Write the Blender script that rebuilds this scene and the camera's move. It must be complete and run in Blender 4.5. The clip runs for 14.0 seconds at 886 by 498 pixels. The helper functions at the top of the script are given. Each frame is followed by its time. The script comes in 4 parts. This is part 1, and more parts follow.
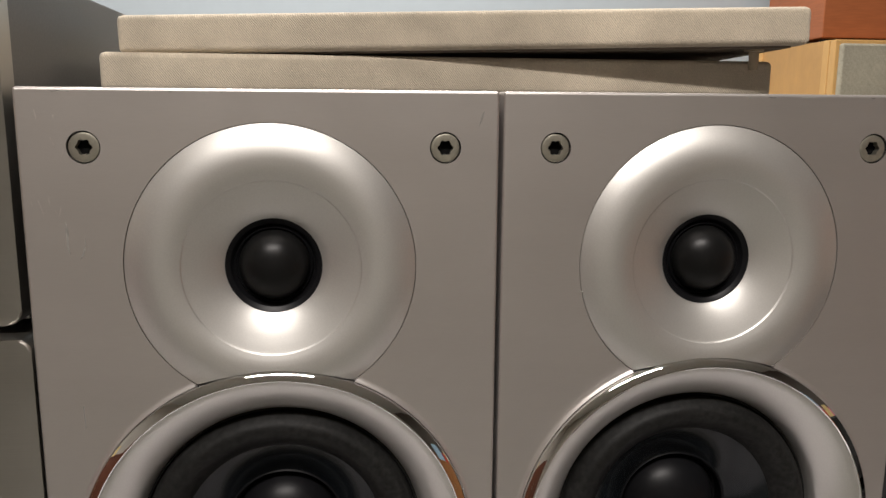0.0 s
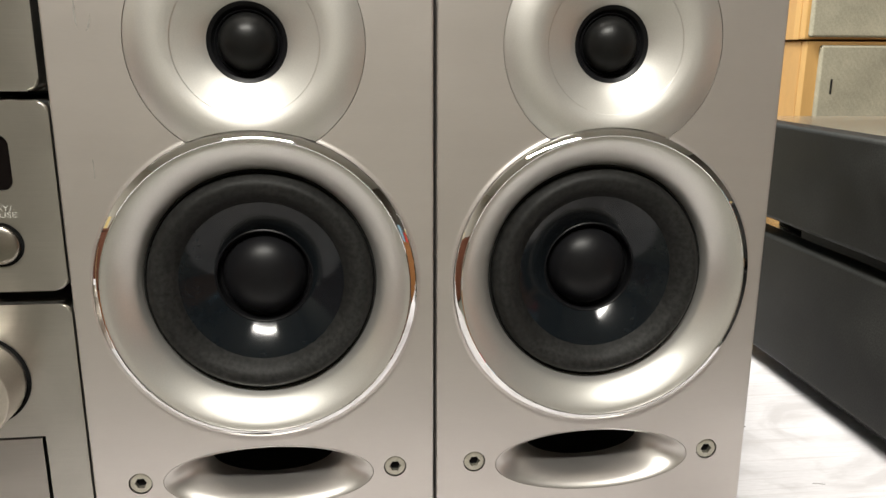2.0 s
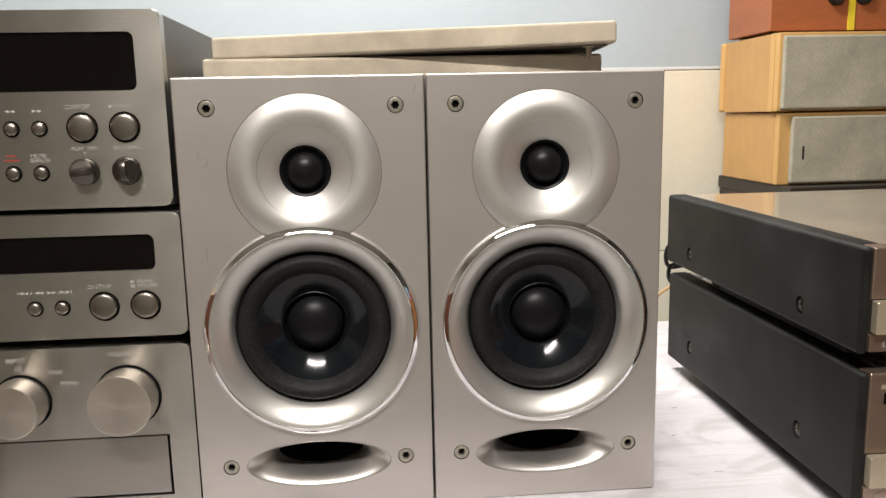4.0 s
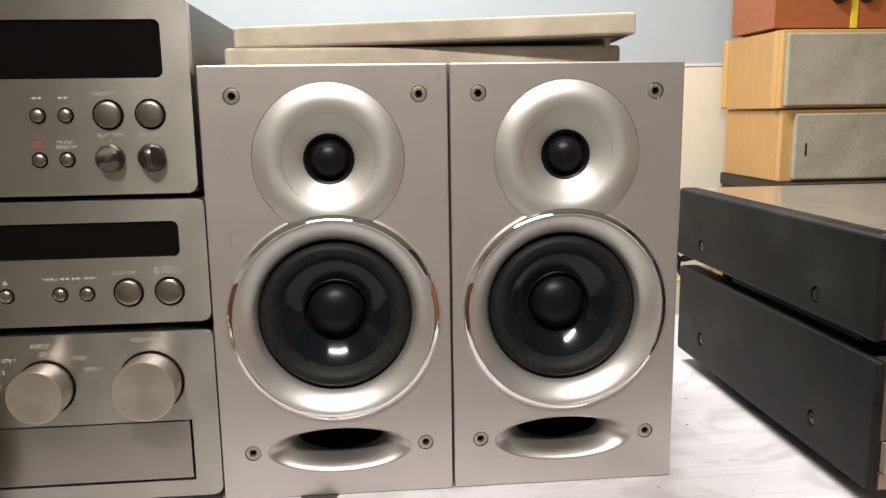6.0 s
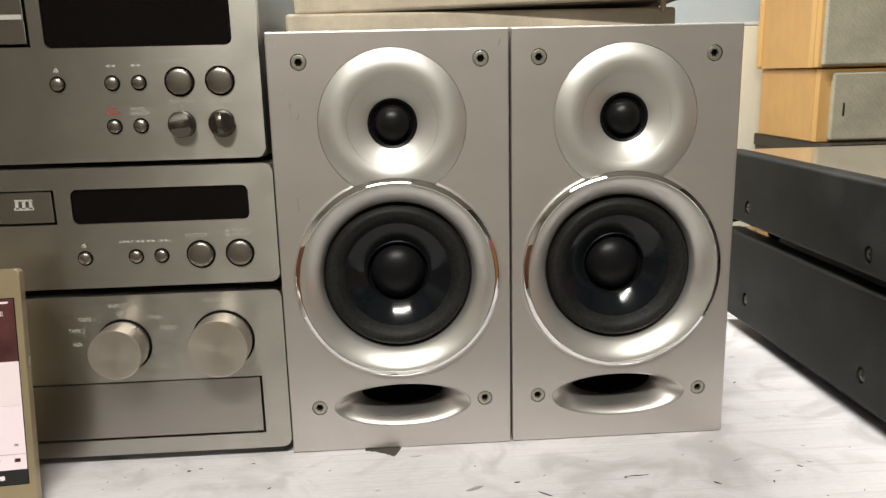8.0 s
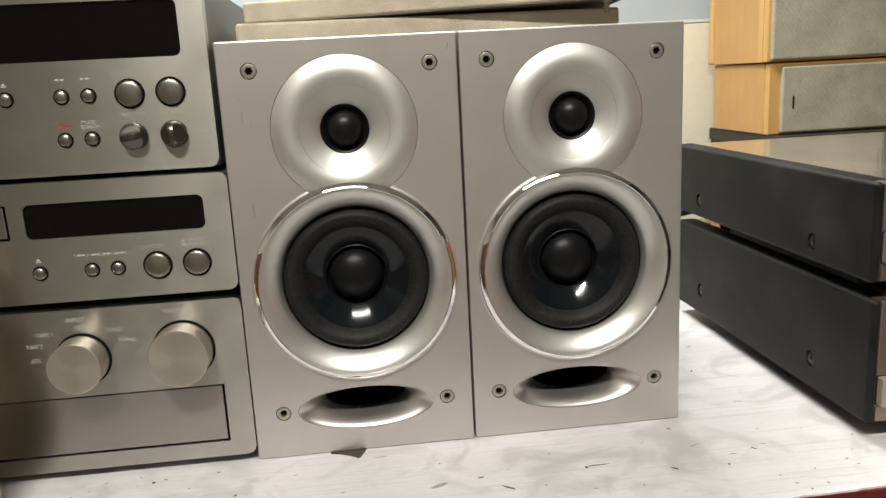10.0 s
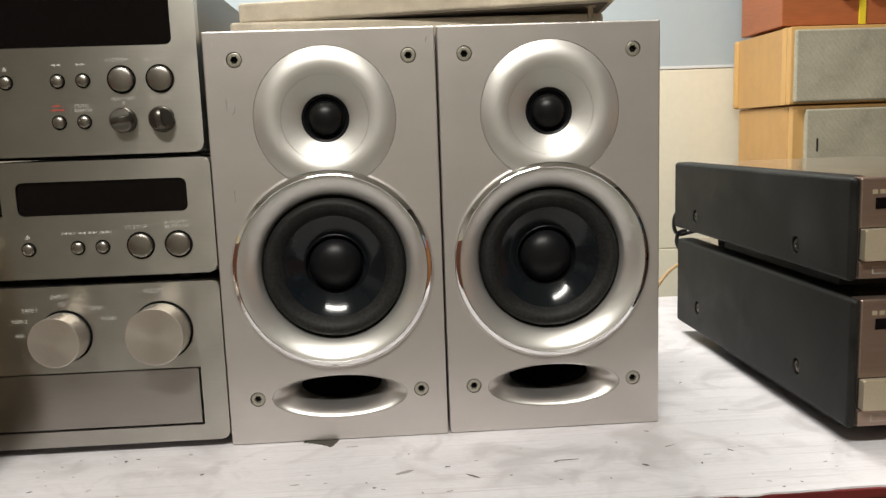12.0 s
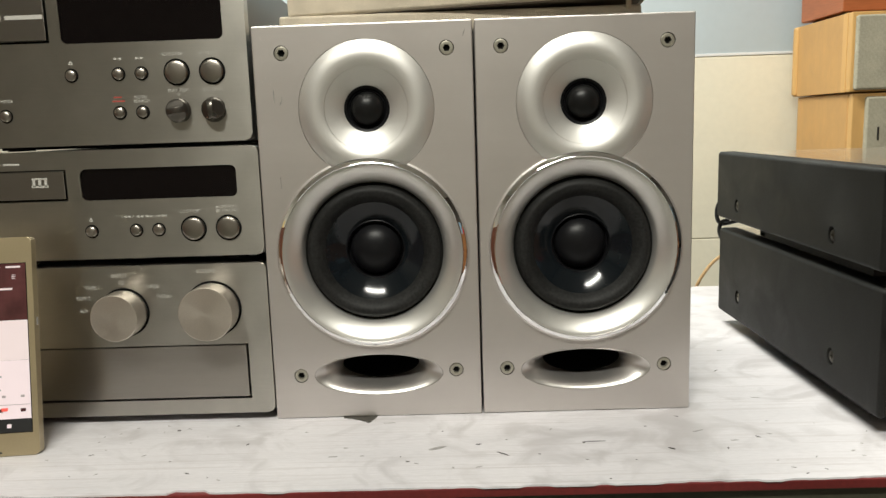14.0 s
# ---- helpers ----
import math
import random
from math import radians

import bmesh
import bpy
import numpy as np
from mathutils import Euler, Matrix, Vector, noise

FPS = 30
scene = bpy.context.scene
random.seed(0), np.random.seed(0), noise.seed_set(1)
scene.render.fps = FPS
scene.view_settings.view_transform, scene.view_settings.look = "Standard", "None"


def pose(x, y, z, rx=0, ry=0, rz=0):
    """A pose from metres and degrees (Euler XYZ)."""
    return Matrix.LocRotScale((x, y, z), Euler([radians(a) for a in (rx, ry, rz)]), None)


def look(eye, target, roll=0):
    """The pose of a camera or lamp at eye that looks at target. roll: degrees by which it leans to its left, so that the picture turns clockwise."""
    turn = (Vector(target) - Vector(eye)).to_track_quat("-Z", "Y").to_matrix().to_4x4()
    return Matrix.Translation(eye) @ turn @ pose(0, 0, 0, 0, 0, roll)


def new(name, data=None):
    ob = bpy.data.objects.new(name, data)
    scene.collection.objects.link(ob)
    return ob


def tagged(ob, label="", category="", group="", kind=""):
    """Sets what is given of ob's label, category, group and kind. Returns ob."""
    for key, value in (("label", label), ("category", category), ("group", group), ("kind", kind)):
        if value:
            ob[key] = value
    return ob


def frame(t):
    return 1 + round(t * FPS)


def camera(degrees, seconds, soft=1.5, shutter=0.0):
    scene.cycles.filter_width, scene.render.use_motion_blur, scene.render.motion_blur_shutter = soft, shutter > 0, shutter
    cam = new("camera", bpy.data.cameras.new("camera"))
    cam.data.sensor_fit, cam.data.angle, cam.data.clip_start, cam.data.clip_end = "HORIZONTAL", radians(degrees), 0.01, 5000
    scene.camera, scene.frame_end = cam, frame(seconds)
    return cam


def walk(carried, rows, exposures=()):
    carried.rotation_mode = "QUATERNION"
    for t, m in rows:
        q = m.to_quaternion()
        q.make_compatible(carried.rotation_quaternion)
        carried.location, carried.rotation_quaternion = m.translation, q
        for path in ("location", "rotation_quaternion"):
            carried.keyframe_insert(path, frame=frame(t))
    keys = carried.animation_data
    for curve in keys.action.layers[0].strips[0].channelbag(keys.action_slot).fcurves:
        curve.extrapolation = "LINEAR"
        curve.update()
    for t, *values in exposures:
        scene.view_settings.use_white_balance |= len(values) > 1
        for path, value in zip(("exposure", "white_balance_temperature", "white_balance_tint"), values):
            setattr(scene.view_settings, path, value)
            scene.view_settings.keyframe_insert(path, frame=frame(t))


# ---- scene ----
cam = camera(59.5, 14.0)
PATH = [
    (0, (0.0, 0.01, 0.292), (0.223, 1.967, -0.055), 0.4),
    (0.5, (0.004, -0.003, 0.284), (0.224, 1.949, -0.093), -0.2),
    (1, (0.008, -0.012, 0.267), (0.213, 1.931, -0.156), -0.6),
    (1.5, (0.011, -0.02, 0.228), (0.203, 1.906, -0.275), -0.1),
    (2, (0.015, -0.064, 0.233), (0.238, 1.864, -0.252), 0.2),
    (2.5, (0.012, -0.121, 0.24), (0.274, 1.814, -0.194), -0.8),
    (3, (0.022, -0.151, 0.255), (0.301, 1.788, -0.15), -0.3),
    (3.5, (0.019, -0.189, 0.269), (0.281, 1.76, -0.1), -0.1),
    (4, (0.018, -0.234, 0.273), (0.181, 1.73, -0.069), -1.2),
    (6.5, (-0.008, -0.241, 0.267), (0.176, 1.72, -0.083), -0.6),
    (7, (-0.017, -0.259, 0.269), (0.216, 1.695, -0.093), -0.6),
    (7.5, (-0.026, -0.259, 0.265), (0.112, 1.694, -0.146), -1.4),
    (8, (-0.029, -0.25, 0.27), (0.089, 1.697, -0.17), -1.4),
    (10.3, (-0.017, -0.261, 0.269), (0.194, 1.681, -0.16), -3.1),
    (10.5, (-0.007, -0.262, 0.265), (0.212, 1.681, -0.153), -3.0),
    (11, (0.02, -0.263, 0.24), (0.206, 1.707, -0.054), -0.4),
    (11.5, (0.014, -0.269, 0.243), (0.061, 1.712, -0.027), -1.3),
    (12, (0.021, -0.278, 0.222), (0.128, 1.699, -0.064), -2.0),
    (12.5, (0.012, -0.296, 0.229), (0.096, 1.682, -0.053), -2.0),
    (13, (0.023, -0.315, 0.232), (0.066, 1.664, -0.056), -1.8),
    (13.5, (0.022, -0.31, 0.233), (-0.01, 1.669, -0.054), -1.2),
    (14, (0.035, -0.299, 0.224), (-0.002, 1.676, -0.091), -1.9),
]
EXPOSURES = [(0, -0.55, 6500, 14), (0.5, -0.17, 6500, 11), (1.0, 0.04, 6500, 7), (1.5, 0.18, 6500, 8), (2.0, 0.11, 6500, 7), (3.0, 0.03, 6500, 8), (3.5, -0.04, 6500, 10),
             (4.0, -0.08, 6500, 12), (7.0, -0.05, 6500, 13), (8.0, -0.11, 6500, 7), (10.5, -0.09, 6500, 7), (11.0, -0.07, 6500, 8), (11.5, -0.15, 6500, 10), (12.0, -0.19, 6500, 8),
             (12.5, -0.27, 6500, 6), (13.0, -0.26, 6500, 6), (14.0, -0.15, 6500, 4)]
walk(cam, [(t, look(eye, target, roll)) for t, eye, target, roll in PATH], EXPOSURES)

# ---- world and light ----
world = bpy.data.worlds.new("room_dark")
scene.world = world
world.use_nodes = True
world.node_tree.nodes["Background"].inputs[0].default_value = (0.9, 0.95, 1.0, 1)
world.node_tree.nodes["Background"].inputs[1].default_value = 0.05


def area_lamp(name, eye, target, w, h, watts, colour):
    d = bpy.data.lights.new(name, "AREA")
    d.shape, d.size, d.size_y, d.energy, d.color = "RECTANGLE", w, h, watts, colour
    ob = new(name, d)
    ob.matrix_world = look(eye, target)
    return ob


LAMP_X, LAMP_Y, LAMP_Z = -0.15, -0.76, 1.50
area_lamp("tube_light", (LAMP_X, LAMP_Y, LAMP_Z), (LAMP_X, LAMP_Y, 0), 0.80, 0.085, 47, (1.0, 0.955, 0.885))
# added fill with no known source, brightens the back wall and tiles
area_lamp("rear_fill_light", (LAMP_X + 0.1, 0.95, LAMP_Z), (LAMP_X + 0.1, 0.95, 0), 0.80, 0.085, 42, (1.0, 0.955, 0.885))


# ---- materials ----
def material(name, colour, rough=0.5, metal=0.0, grain=(200, 0.1), blotch=(8, 0.1), bump=0.0, stretch=(1, 1, 1),
             rough_var=0.06, aniso=0.0, coat=0.0, sheen=0.0, emission=0.0, spec=0.5, bump_scale=None):
    m = bpy.data.materials.new(name)
    m.use_nodes = True
    nt = m.node_tree
    b = nt.nodes["Principled BSDF"]
    b.inputs["Roughness"].default_value, b.inputs["Metallic"].default_value = rough, metal
    b.inputs["Specular IOR Level"].default_value = spec
    b.inputs["Coat Weight"].default_value = coat
    b.inputs["Coat Roughness"].default_value = 0.08
    b.inputs["Sheen Weight"].default_value = sheen
    co = nt.nodes.new("ShaderNodeTexCoord")
    mp = nt.nodes.new("ShaderNodeMapping")
    mp.inputs["Scale"].default_value = stretch
    nt.links.new(co.outputs["Object"], mp.inputs["Vector"])

    def noise_node(scale, detail):
        n = nt.nodes.new("ShaderNodeTexNoise")
        n.inputs["Scale"].default_value, n.inputs["Detail"].default_value = scale, detail
        nt.links.new(mp.outputs["Vector"], n.inputs["Vector"])
        return n

    fine, wide = noise_node(grain[0], 3), noise_node(blotch[0], 4)

    def shade(n, amount, col):
        mr = nt.nodes.new("ShaderNodeMapRange")
        mr.inputs["From Min"].default_value, mr.inputs["From Max"].default_value = 0.3, 0.7
        mr.inputs["To Min"].default_value, mr.inputs["To Max"].default_value = 1 - amount, 1 + amount
        nt.links.new(n.outputs["Fac"], mr.inputs["Value"])
        mul = nt.nodes.new("ShaderNodeVectorMath")
        mul.operation = "MULTIPLY"
        if isinstance(col, tuple):
            mul.inputs[0].default_value = col
        else:
            nt.links.new(col, mul.inputs[0])
        nt.links.new(mr.outputs["Result"], mul.inputs[1])
        return mul.outputs["Vector"]

    out = shade(wide, blotch[1], shade(fine, grain[1], tuple(colour)))
    nt.links.new(out, b.inputs["Base Color"])
    mr = nt.nodes.new("ShaderNodeMapRange")
    mr.inputs["To Min"].default_value, mr.inputs["To Max"].default_value = max(0.01, rough - rough_var), rough + rough_var
    nt.links.new(wide.outputs["Fac"], mr.inputs["Value"])
    nt.links.new(mr.outputs["Result"], b.inputs["Roughness"])
    if bump:
        bp = nt.nodes.new("ShaderNodeBump")
        bp.inputs["Strength"].default_value, bp.inputs["Distance"].default_value = bump, 0.0004
        src = fine if bump_scale is None else noise_node(bump_scale, 2)
        nt.links.new(src.outputs["Fac"], bp.inputs["Height"])
        nt.links.new(bp.outputs["Normal"], b.inputs["Normal"])
    if aniso:
        b.inputs["Anisotropic"].default_value = aniso
        v = nt.nodes.new("ShaderNodeCombineXYZ")
        v.inputs[2].default_value = 1.0
        nt.links.new(v.outputs[0], b.inputs["Tangent"])
    if emission:
        nt.links.new(out, b.inputs["Emission Color"])
        b.inputs["Emission Strength"].default_value = emission
    return m


M_BAFFLE = material("silver_satin_paint", (0.602, 0.566, 0.540), 0.42, 0.8, (170, 0.014), (9, 0.012), 0.03, (1, 14, 14), rough_var=0.012)
M_HORN = material("silver_moulding", (0.68, 0.665, 0.635), 0.46, 0.82, (1800, 0.03), (12, 0.03), 0.02)
M_PORT = material("silver_port", (0.58, 0.555, 0.53), 0.36, 0.90, (1800, 0.03), (12, 0.03), 0.02)
M_DISH = material("silver_dish", (0.67, 0.655, 0.625), 0.37, 0.82, (1800, 0.03), (12, 0.03), 0.02)
M_CHROME = material("chrome", (0.88, 0.88, 0.88), 0.02, 1.0, (300, 0.02), (15, 0.03), rough_var=0.01)
M_CABINET = material("dark_grey_foil", (0.16, 0.155, 0.15), 0.55, 0.1, (600, 0.08), (12, 0.1), 0.1)
M_RUBBER = material("black_rubber", (0.0125, 0.0125, 0.012), 0.6, 0, (450, 0.55), (25, 0.3), 0.35, rough_var=0.1, spec=0.24)
M_CONE = material("glossy_black_cone", (0.006, 0.008, 0.010), 0.12, 0, (300, 0.1), (15, 0.1), rough_var=0.03, spec=0.3)
M_CAP = material("black_dust_cap", (0.007, 0.007, 0.008), 0.38, 0, (500, 0.1), (20, 0.1), 0.03, spec=0.19)
M_DOME = material("black_silk_dome", (0.008, 0.008, 0.008), 0.34, 0, (900, 0.15), (40, 0.1), 0.08, spec=0.2)
M_BLACK = material("matt_black", (0.010, 0.010, 0.010), 0.7, 0, (400, 0.1), (20, 0.1))
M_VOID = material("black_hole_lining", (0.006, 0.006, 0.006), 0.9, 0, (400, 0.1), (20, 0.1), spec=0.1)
M_SCREW = material("screw_zinc", (0.46, 0.44, 0.37), 0.40, 0.85, (900, 0.1), (60, 0.1), 0.05)
M_CLOTH = material("beige_grille_cloth", (0.62, 0.54, 0.42), 0.95, 0, (1400, 0.14), (24, 0.17), 0.5, sheen=0.2)
M_PEG = material("beige_plastic_peg", (0.45, 0.37, 0.26), 0.5, 0, (400, 0.05), (30, 0.08))
M_GRFRAME = material("dark_fibreboard", (0.15, 0.12, 0.09), 0.8, 0, (400, 0.15), (20, 0.15), 0.1)
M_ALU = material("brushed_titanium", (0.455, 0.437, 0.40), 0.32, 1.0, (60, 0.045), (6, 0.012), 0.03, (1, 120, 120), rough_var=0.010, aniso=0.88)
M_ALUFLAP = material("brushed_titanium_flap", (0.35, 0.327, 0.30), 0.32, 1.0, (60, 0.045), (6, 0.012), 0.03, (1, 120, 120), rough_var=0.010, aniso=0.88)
M_KNOB = material("satin_knob", (0.70, 0.64, 0.58), 0.36, 0.95, (900, 0.04), (30, 0.03), 0.03)
M_BUTTON = material("satin_button", (0.33, 0.305, 0.27), 0.34, 1.0, (900, 0.04), (40, 0.04))
M_DARKKNOB = material("smoked_knob", (0.13, 0.12, 0.106), 0.28, 0.9, (900, 0.05), (40, 0.05))
M_SCREWDARK = material("blackened_screw", (0.10, 0.092, 0.075), 0.32, 0.8, (900, 0.1), (60, 0.15), 0.05)
M_STEEL = material("grey_lacquered_steel", (0.13, 0.125, 0.118), 0.42, 0.35, (900, 0.08), (10, 0.12), 0.08)
M_GLASS = material("black_display_window", (0.0038, 0.0026, 0.0027), 0.09, 0, (300, 0.05), (10, 0.05), rough_var=0.02, spec=0.17)
M_PRINT = material("pale_print", (0.46, 0.445, 0.41), 0.6, 0, (500, 0.05), (40, 0.05))
M_PRINTRED = material("red_print", (0.34, 0.06, 0.045), 0.6, 0, (500, 0.05), (40, 0.05))
M_AMPBLACK = material("black_vinyl_steel", (0.0112, 0.0112, 0.0104), 0.56, 0, (900, 0.35), (13, 0.65), 0.22, rough_var=0.16, spec=0.22, bump_scale=900)
M_AMPTOP = material("glossy_brown_top", (0.25, 0.22, 0.18), 0.17, 0, (500, 0.1), (9, 0.15), rough_var=0.05, spec=0.9, coat=0.8)
M_CHAMPAGNE = material("champagne_panel", (0.40, 0.30, 0.245), 0.34, 0.85, (80, 0.04), (10, 0.05), 0.04, (1, 30, 30))
M_CREAMBTN = material("champagne_button", (0.64, 0.56, 0.42), 0.35, 0.6, (700, 0.04), (30, 0.05))
M_WOOD = material("beech_veneer", (0.58, 0.335, 0.125), 0.45, 0, (35, 0.025), (5, 0.04), 0.02, (1, 8, 1))
M_WOOD2 = material("beech_edge", (0.66, 0.40, 0.15), 0.42, 0, (35, 0.03), (5, 0.04), 0.02, (8, 8, 1))
M_GREYCLOTH = material("grey_grille_cloth", (0.43, 0.405, 0.315), 0.95, 0, (320, 0.10), (10, 0.2), 0.3)
M_ORANGE = material("orange_brown_lacquer", (0.40, 0.13, 0.05), 0.35, 0, (30, 0.10), (4, 0.08), 0.03, (1, 1, 12))
M_YELLOW = material("yellow_strap", (0.80, 0.66, 0.04), 0.5, 0, (200, 0.06), (20, 0.05))
M_DARKWOOD = material("dark_cabinet", (0.030, 0.024, 0.020), 0.5, 0, (60, 0.2), (6, 0.2), 0.05, (1, 1, 10))
M_WALLBLUE = material("pale_blue_paint", (0.49, 0.565, 0.61), 0.7, 0, (60, 0.012), (2.5, 0.04), 0.05)
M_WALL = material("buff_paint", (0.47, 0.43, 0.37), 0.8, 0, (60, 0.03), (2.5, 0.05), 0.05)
# unseen side walls: dark east dims, pale west lifts reflections in the metal
M_WALLEAST = material("dark_reflector", (0.14, 0.125, 0.11), 0.8, 0, (60, 0.03), (2.5, 0.05), 0.05)
M_WALLWEST = material("pale_reflector", (0.62, 0.59, 0.53), 0.8, 0, (60, 0.03), (2.5, 0.05), 0.05)
M_TILE = material("cream_tile", (0.87, 0.83, 0.69), 0.25, 0, (60, 0.02), (3, 0.05), rough_var=0.05)
M_GROUT = material("grout", (0.72, 0.68, 0.58), 0.9, 0, (300, 0.08), (10, 0.1))
M_TRIM = material("white_trim", (0.80, 0.82, 0.84), 0.5, 0, (100, 0.03), (4, 0.05))
M_CEIL = material("white_ceiling", (0.78, 0.77, 0.74), 0.9, 0, (60, 0.03), (2, 0.04))
M_FLOOR = material("green_grey_floor", (0.20, 0.205, 0.172), 0.4, 0, (60, 0.08), (3, 0.12))
M_RED = material("red_painted_steel", (0.14, 0.018, 0.018), 0.4, 0, (300, 0.12), (12, 0.2), 0.1)
M_OLIVE = material("dark_olive_steel", (0.045, 0.045, 0.030), 0.5, 0, (300, 0.1), (8, 0.15))
M_CHIP = material("dark_chip", (0.035, 0.030, 0.025), 0.8, 0, (500, 0.2), (60, 0.3))
M_BARE = material("bare_board", (0.05, 0.046, 0.038), 0.8, 0, (400, 0.25), (50, 0.3), 0.1)
M_GREYCHIP = material("grey_chip", (0.33, 0.32, 0.31), 0.8, 0, (500, 0.2), (60, 0.3))
M_SCRATCH = material("grey_scuff", (0.30, 0.285, 0.265), 0.6, 0.2, (900, 0.2), (60, 0.2))
M_RUB = material("pale_rub", (0.66, 0.615, 0.585), 0.45, 0.75, (900, 0.1), (60, 0.1))
M_GOLD = material("gold_phone_shell", (0.46, 0.38, 0.24), 0.34, 0.6, (900, 0.03), (30, 0.04))
M_CABLE = material("black_cable", (0.015, 0.015, 0.015), 0.5, 0, (300, 0.1), (20, 0.1))
M_TANCABLE = material("tan_cable", (0.50, 0.33, 0.16), 0.5, 0, (300, 0.1), (20, 0.1))
M_SCR_LIGHT = material("lit_screen_pale", (0.62, 0.52, 0.53), 0.25, 0, (60, 0.01), (12, 0.02), emission=0.55)
M_SCR_WHITE = material("lit_screen_white", (0.68, 0.57, 0.60), 0.25, 0, (60, 0.01), (12, 0.02), emission=0.48)
M_SCR_DARK = material("lit_screen_dark", (0.06, 0.02, 0.02), 0.2, 0, (60, 0.05), (40, 0.5), emission=0.4)
M_SCR_RED = material("lit_screen_red", (0.75, 0.10, 0.08), 0.3, 0, (60, 0.01), (12, 0.02), emission=0.5)
M_SCR_GREY = material("lit_screen_grey", (0.30, 0.26, 0.26), 0.3, 0, (60, 0.01), (12, 0.02), emission=0.3)


def table_material():
    m = material("white_worn_vinyl", (0.645, 0.628, 0.655), 0.42, 0, (140, 0.05), (7, 0.07), 0.08, (1, 5, 1), rough_var=0.12)
    nt = m.node_tree
    b = nt.nodes["Principled BSDF"]
    src = b.inputs["Base Color"].links[0].from_socket
    co = nt.nodes.new("ShaderNodeTexCoord")
    n = nt.nodes.new("ShaderNodeTexNoise")
    n.inputs["Scale"].default_value, n.inputs["Detail"].default_value, n.inputs["Distortion"].default_value = 17, 9, 1.6
    nt.links.new(co.outputs["Object"], n.inputs["Vector"])
    r = nt.nodes.new("ShaderNodeMapRange")
    r.inputs["From Min"].default_value, r.inputs["From Max"].default_value = 0.50, 0.66
    r.inputs["To Max"].default_value = 0.6
    nt.links.new(n.outputs["Fac"], r.inputs["Value"])
    mix = nt.nodes.new("ShaderNodeMix")
    mix.data_type = "RGBA"
    nt.links.new(r.outputs["Result"], mix.inputs[0])
    nt.links.new(src, mix.inputs[6])
    mix.inputs[7].default_value = (0.42, 0.40, 0.41, 1)
    # thin long streaks along the table
    mp = nt.nodes.new("ShaderNodeMapping")
    mp.inputs["Scale"].default_value = (9, 380, 1)
    nt.links.new(co.outputs["Object"], mp.inputs["Vector"])
    n2 = nt.nodes.new("ShaderNodeTexNoise")
    n2.inputs["Scale"].default_value, n2.inputs["Detail"].default_value = 1.0, 3
    nt.links.new(mp.outputs["Vector"], n2.inputs["Vector"])
    r2 = nt.nodes.new("ShaderNodeMapRange")
    r2.inputs["From Min"].default_value, r2.inputs["From Max"].default_value = 0.54, 0.72
    r2.inputs["To Max"].default_value = 0.65
    nt.links.new(n2.outputs["Fac"], r2.inputs["Value"])
    mix2 = nt.nodes.new("ShaderNodeMix")
    mix2.data_type = "RGBA"
    nt.links.new(r2.outputs["Result"], mix2.inputs[0])
    nt.links.new(mix.outputs[2], mix2.inputs[6])
    mix2.inputs[7].default_value = (0.50, 0.47, 0.48, 1)
    nt.links.new(mix2.outputs[2], b.inputs["Base Color"])
    return m


M_TABLE = table_material()


def twill(m, scale, strength, lo, hi):
    """Diagonal weave relief on a cloth."""
    nt = m.node_tree
    b = nt.nodes["Principled BSDF"]
    co = nt.nodes.new("ShaderNodeTexCoord")
    mp = nt.nodes.new("ShaderNodeMapping")
    mp.inputs["Rotation"].default_value = (0, radians(38), radians(20))
    nt.links.new(co.outputs["Object"], mp.inputs["Vector"])
    w = nt.nodes.new("ShaderNodeTexWave")
    w.inputs["Scale"].default_value, w.inputs["Distortion"].default_value = scale, 3.0
    w.inputs["Detail"].default_value = 2
    nt.links.new(mp.outputs["Vector"], w.inputs["Vector"])
    bp = nt.nodes.new("ShaderNodeBump")
    bp.inputs["Strength"].default_value, bp.inputs["Distance"].default_value = strength, 0.0005
    nt.links.new(w.outputs["Fac"], bp.inputs["Height"])
    old = b.inputs["Normal"].links
    if old:
        nt.links.new(old[0].from_socket, bp.inputs["Normal"])
    nt.links.new(bp.outputs["Normal"], b.inputs["Normal"])
    src = b.inputs["Base Color"].links[0].from_socket
    mr = nt.nodes.new("ShaderNodeMapRange")
    mr.inputs["To Min"].default_value, mr.inputs["To Max"].default_value = lo, hi
    nt.links.new(w.outputs["Fac"], mr.inputs["Value"])
    mul = nt.nodes.new("ShaderNodeVectorMath")
    mul.operation = "MULTIPLY"
    nt.links.new(src, mul.inputs[0])
    nt.links.new(mr.outputs["Result"], mul.inputs[1])
    nt.links.new(mul.outputs["Vector"], b.inputs["Base Color"])


twill(M_CLOTH, 430, 0.5, 0.93, 1.04)
twill(M_GREYCLOTH, 38, 0.1, 0.975, 1.02)


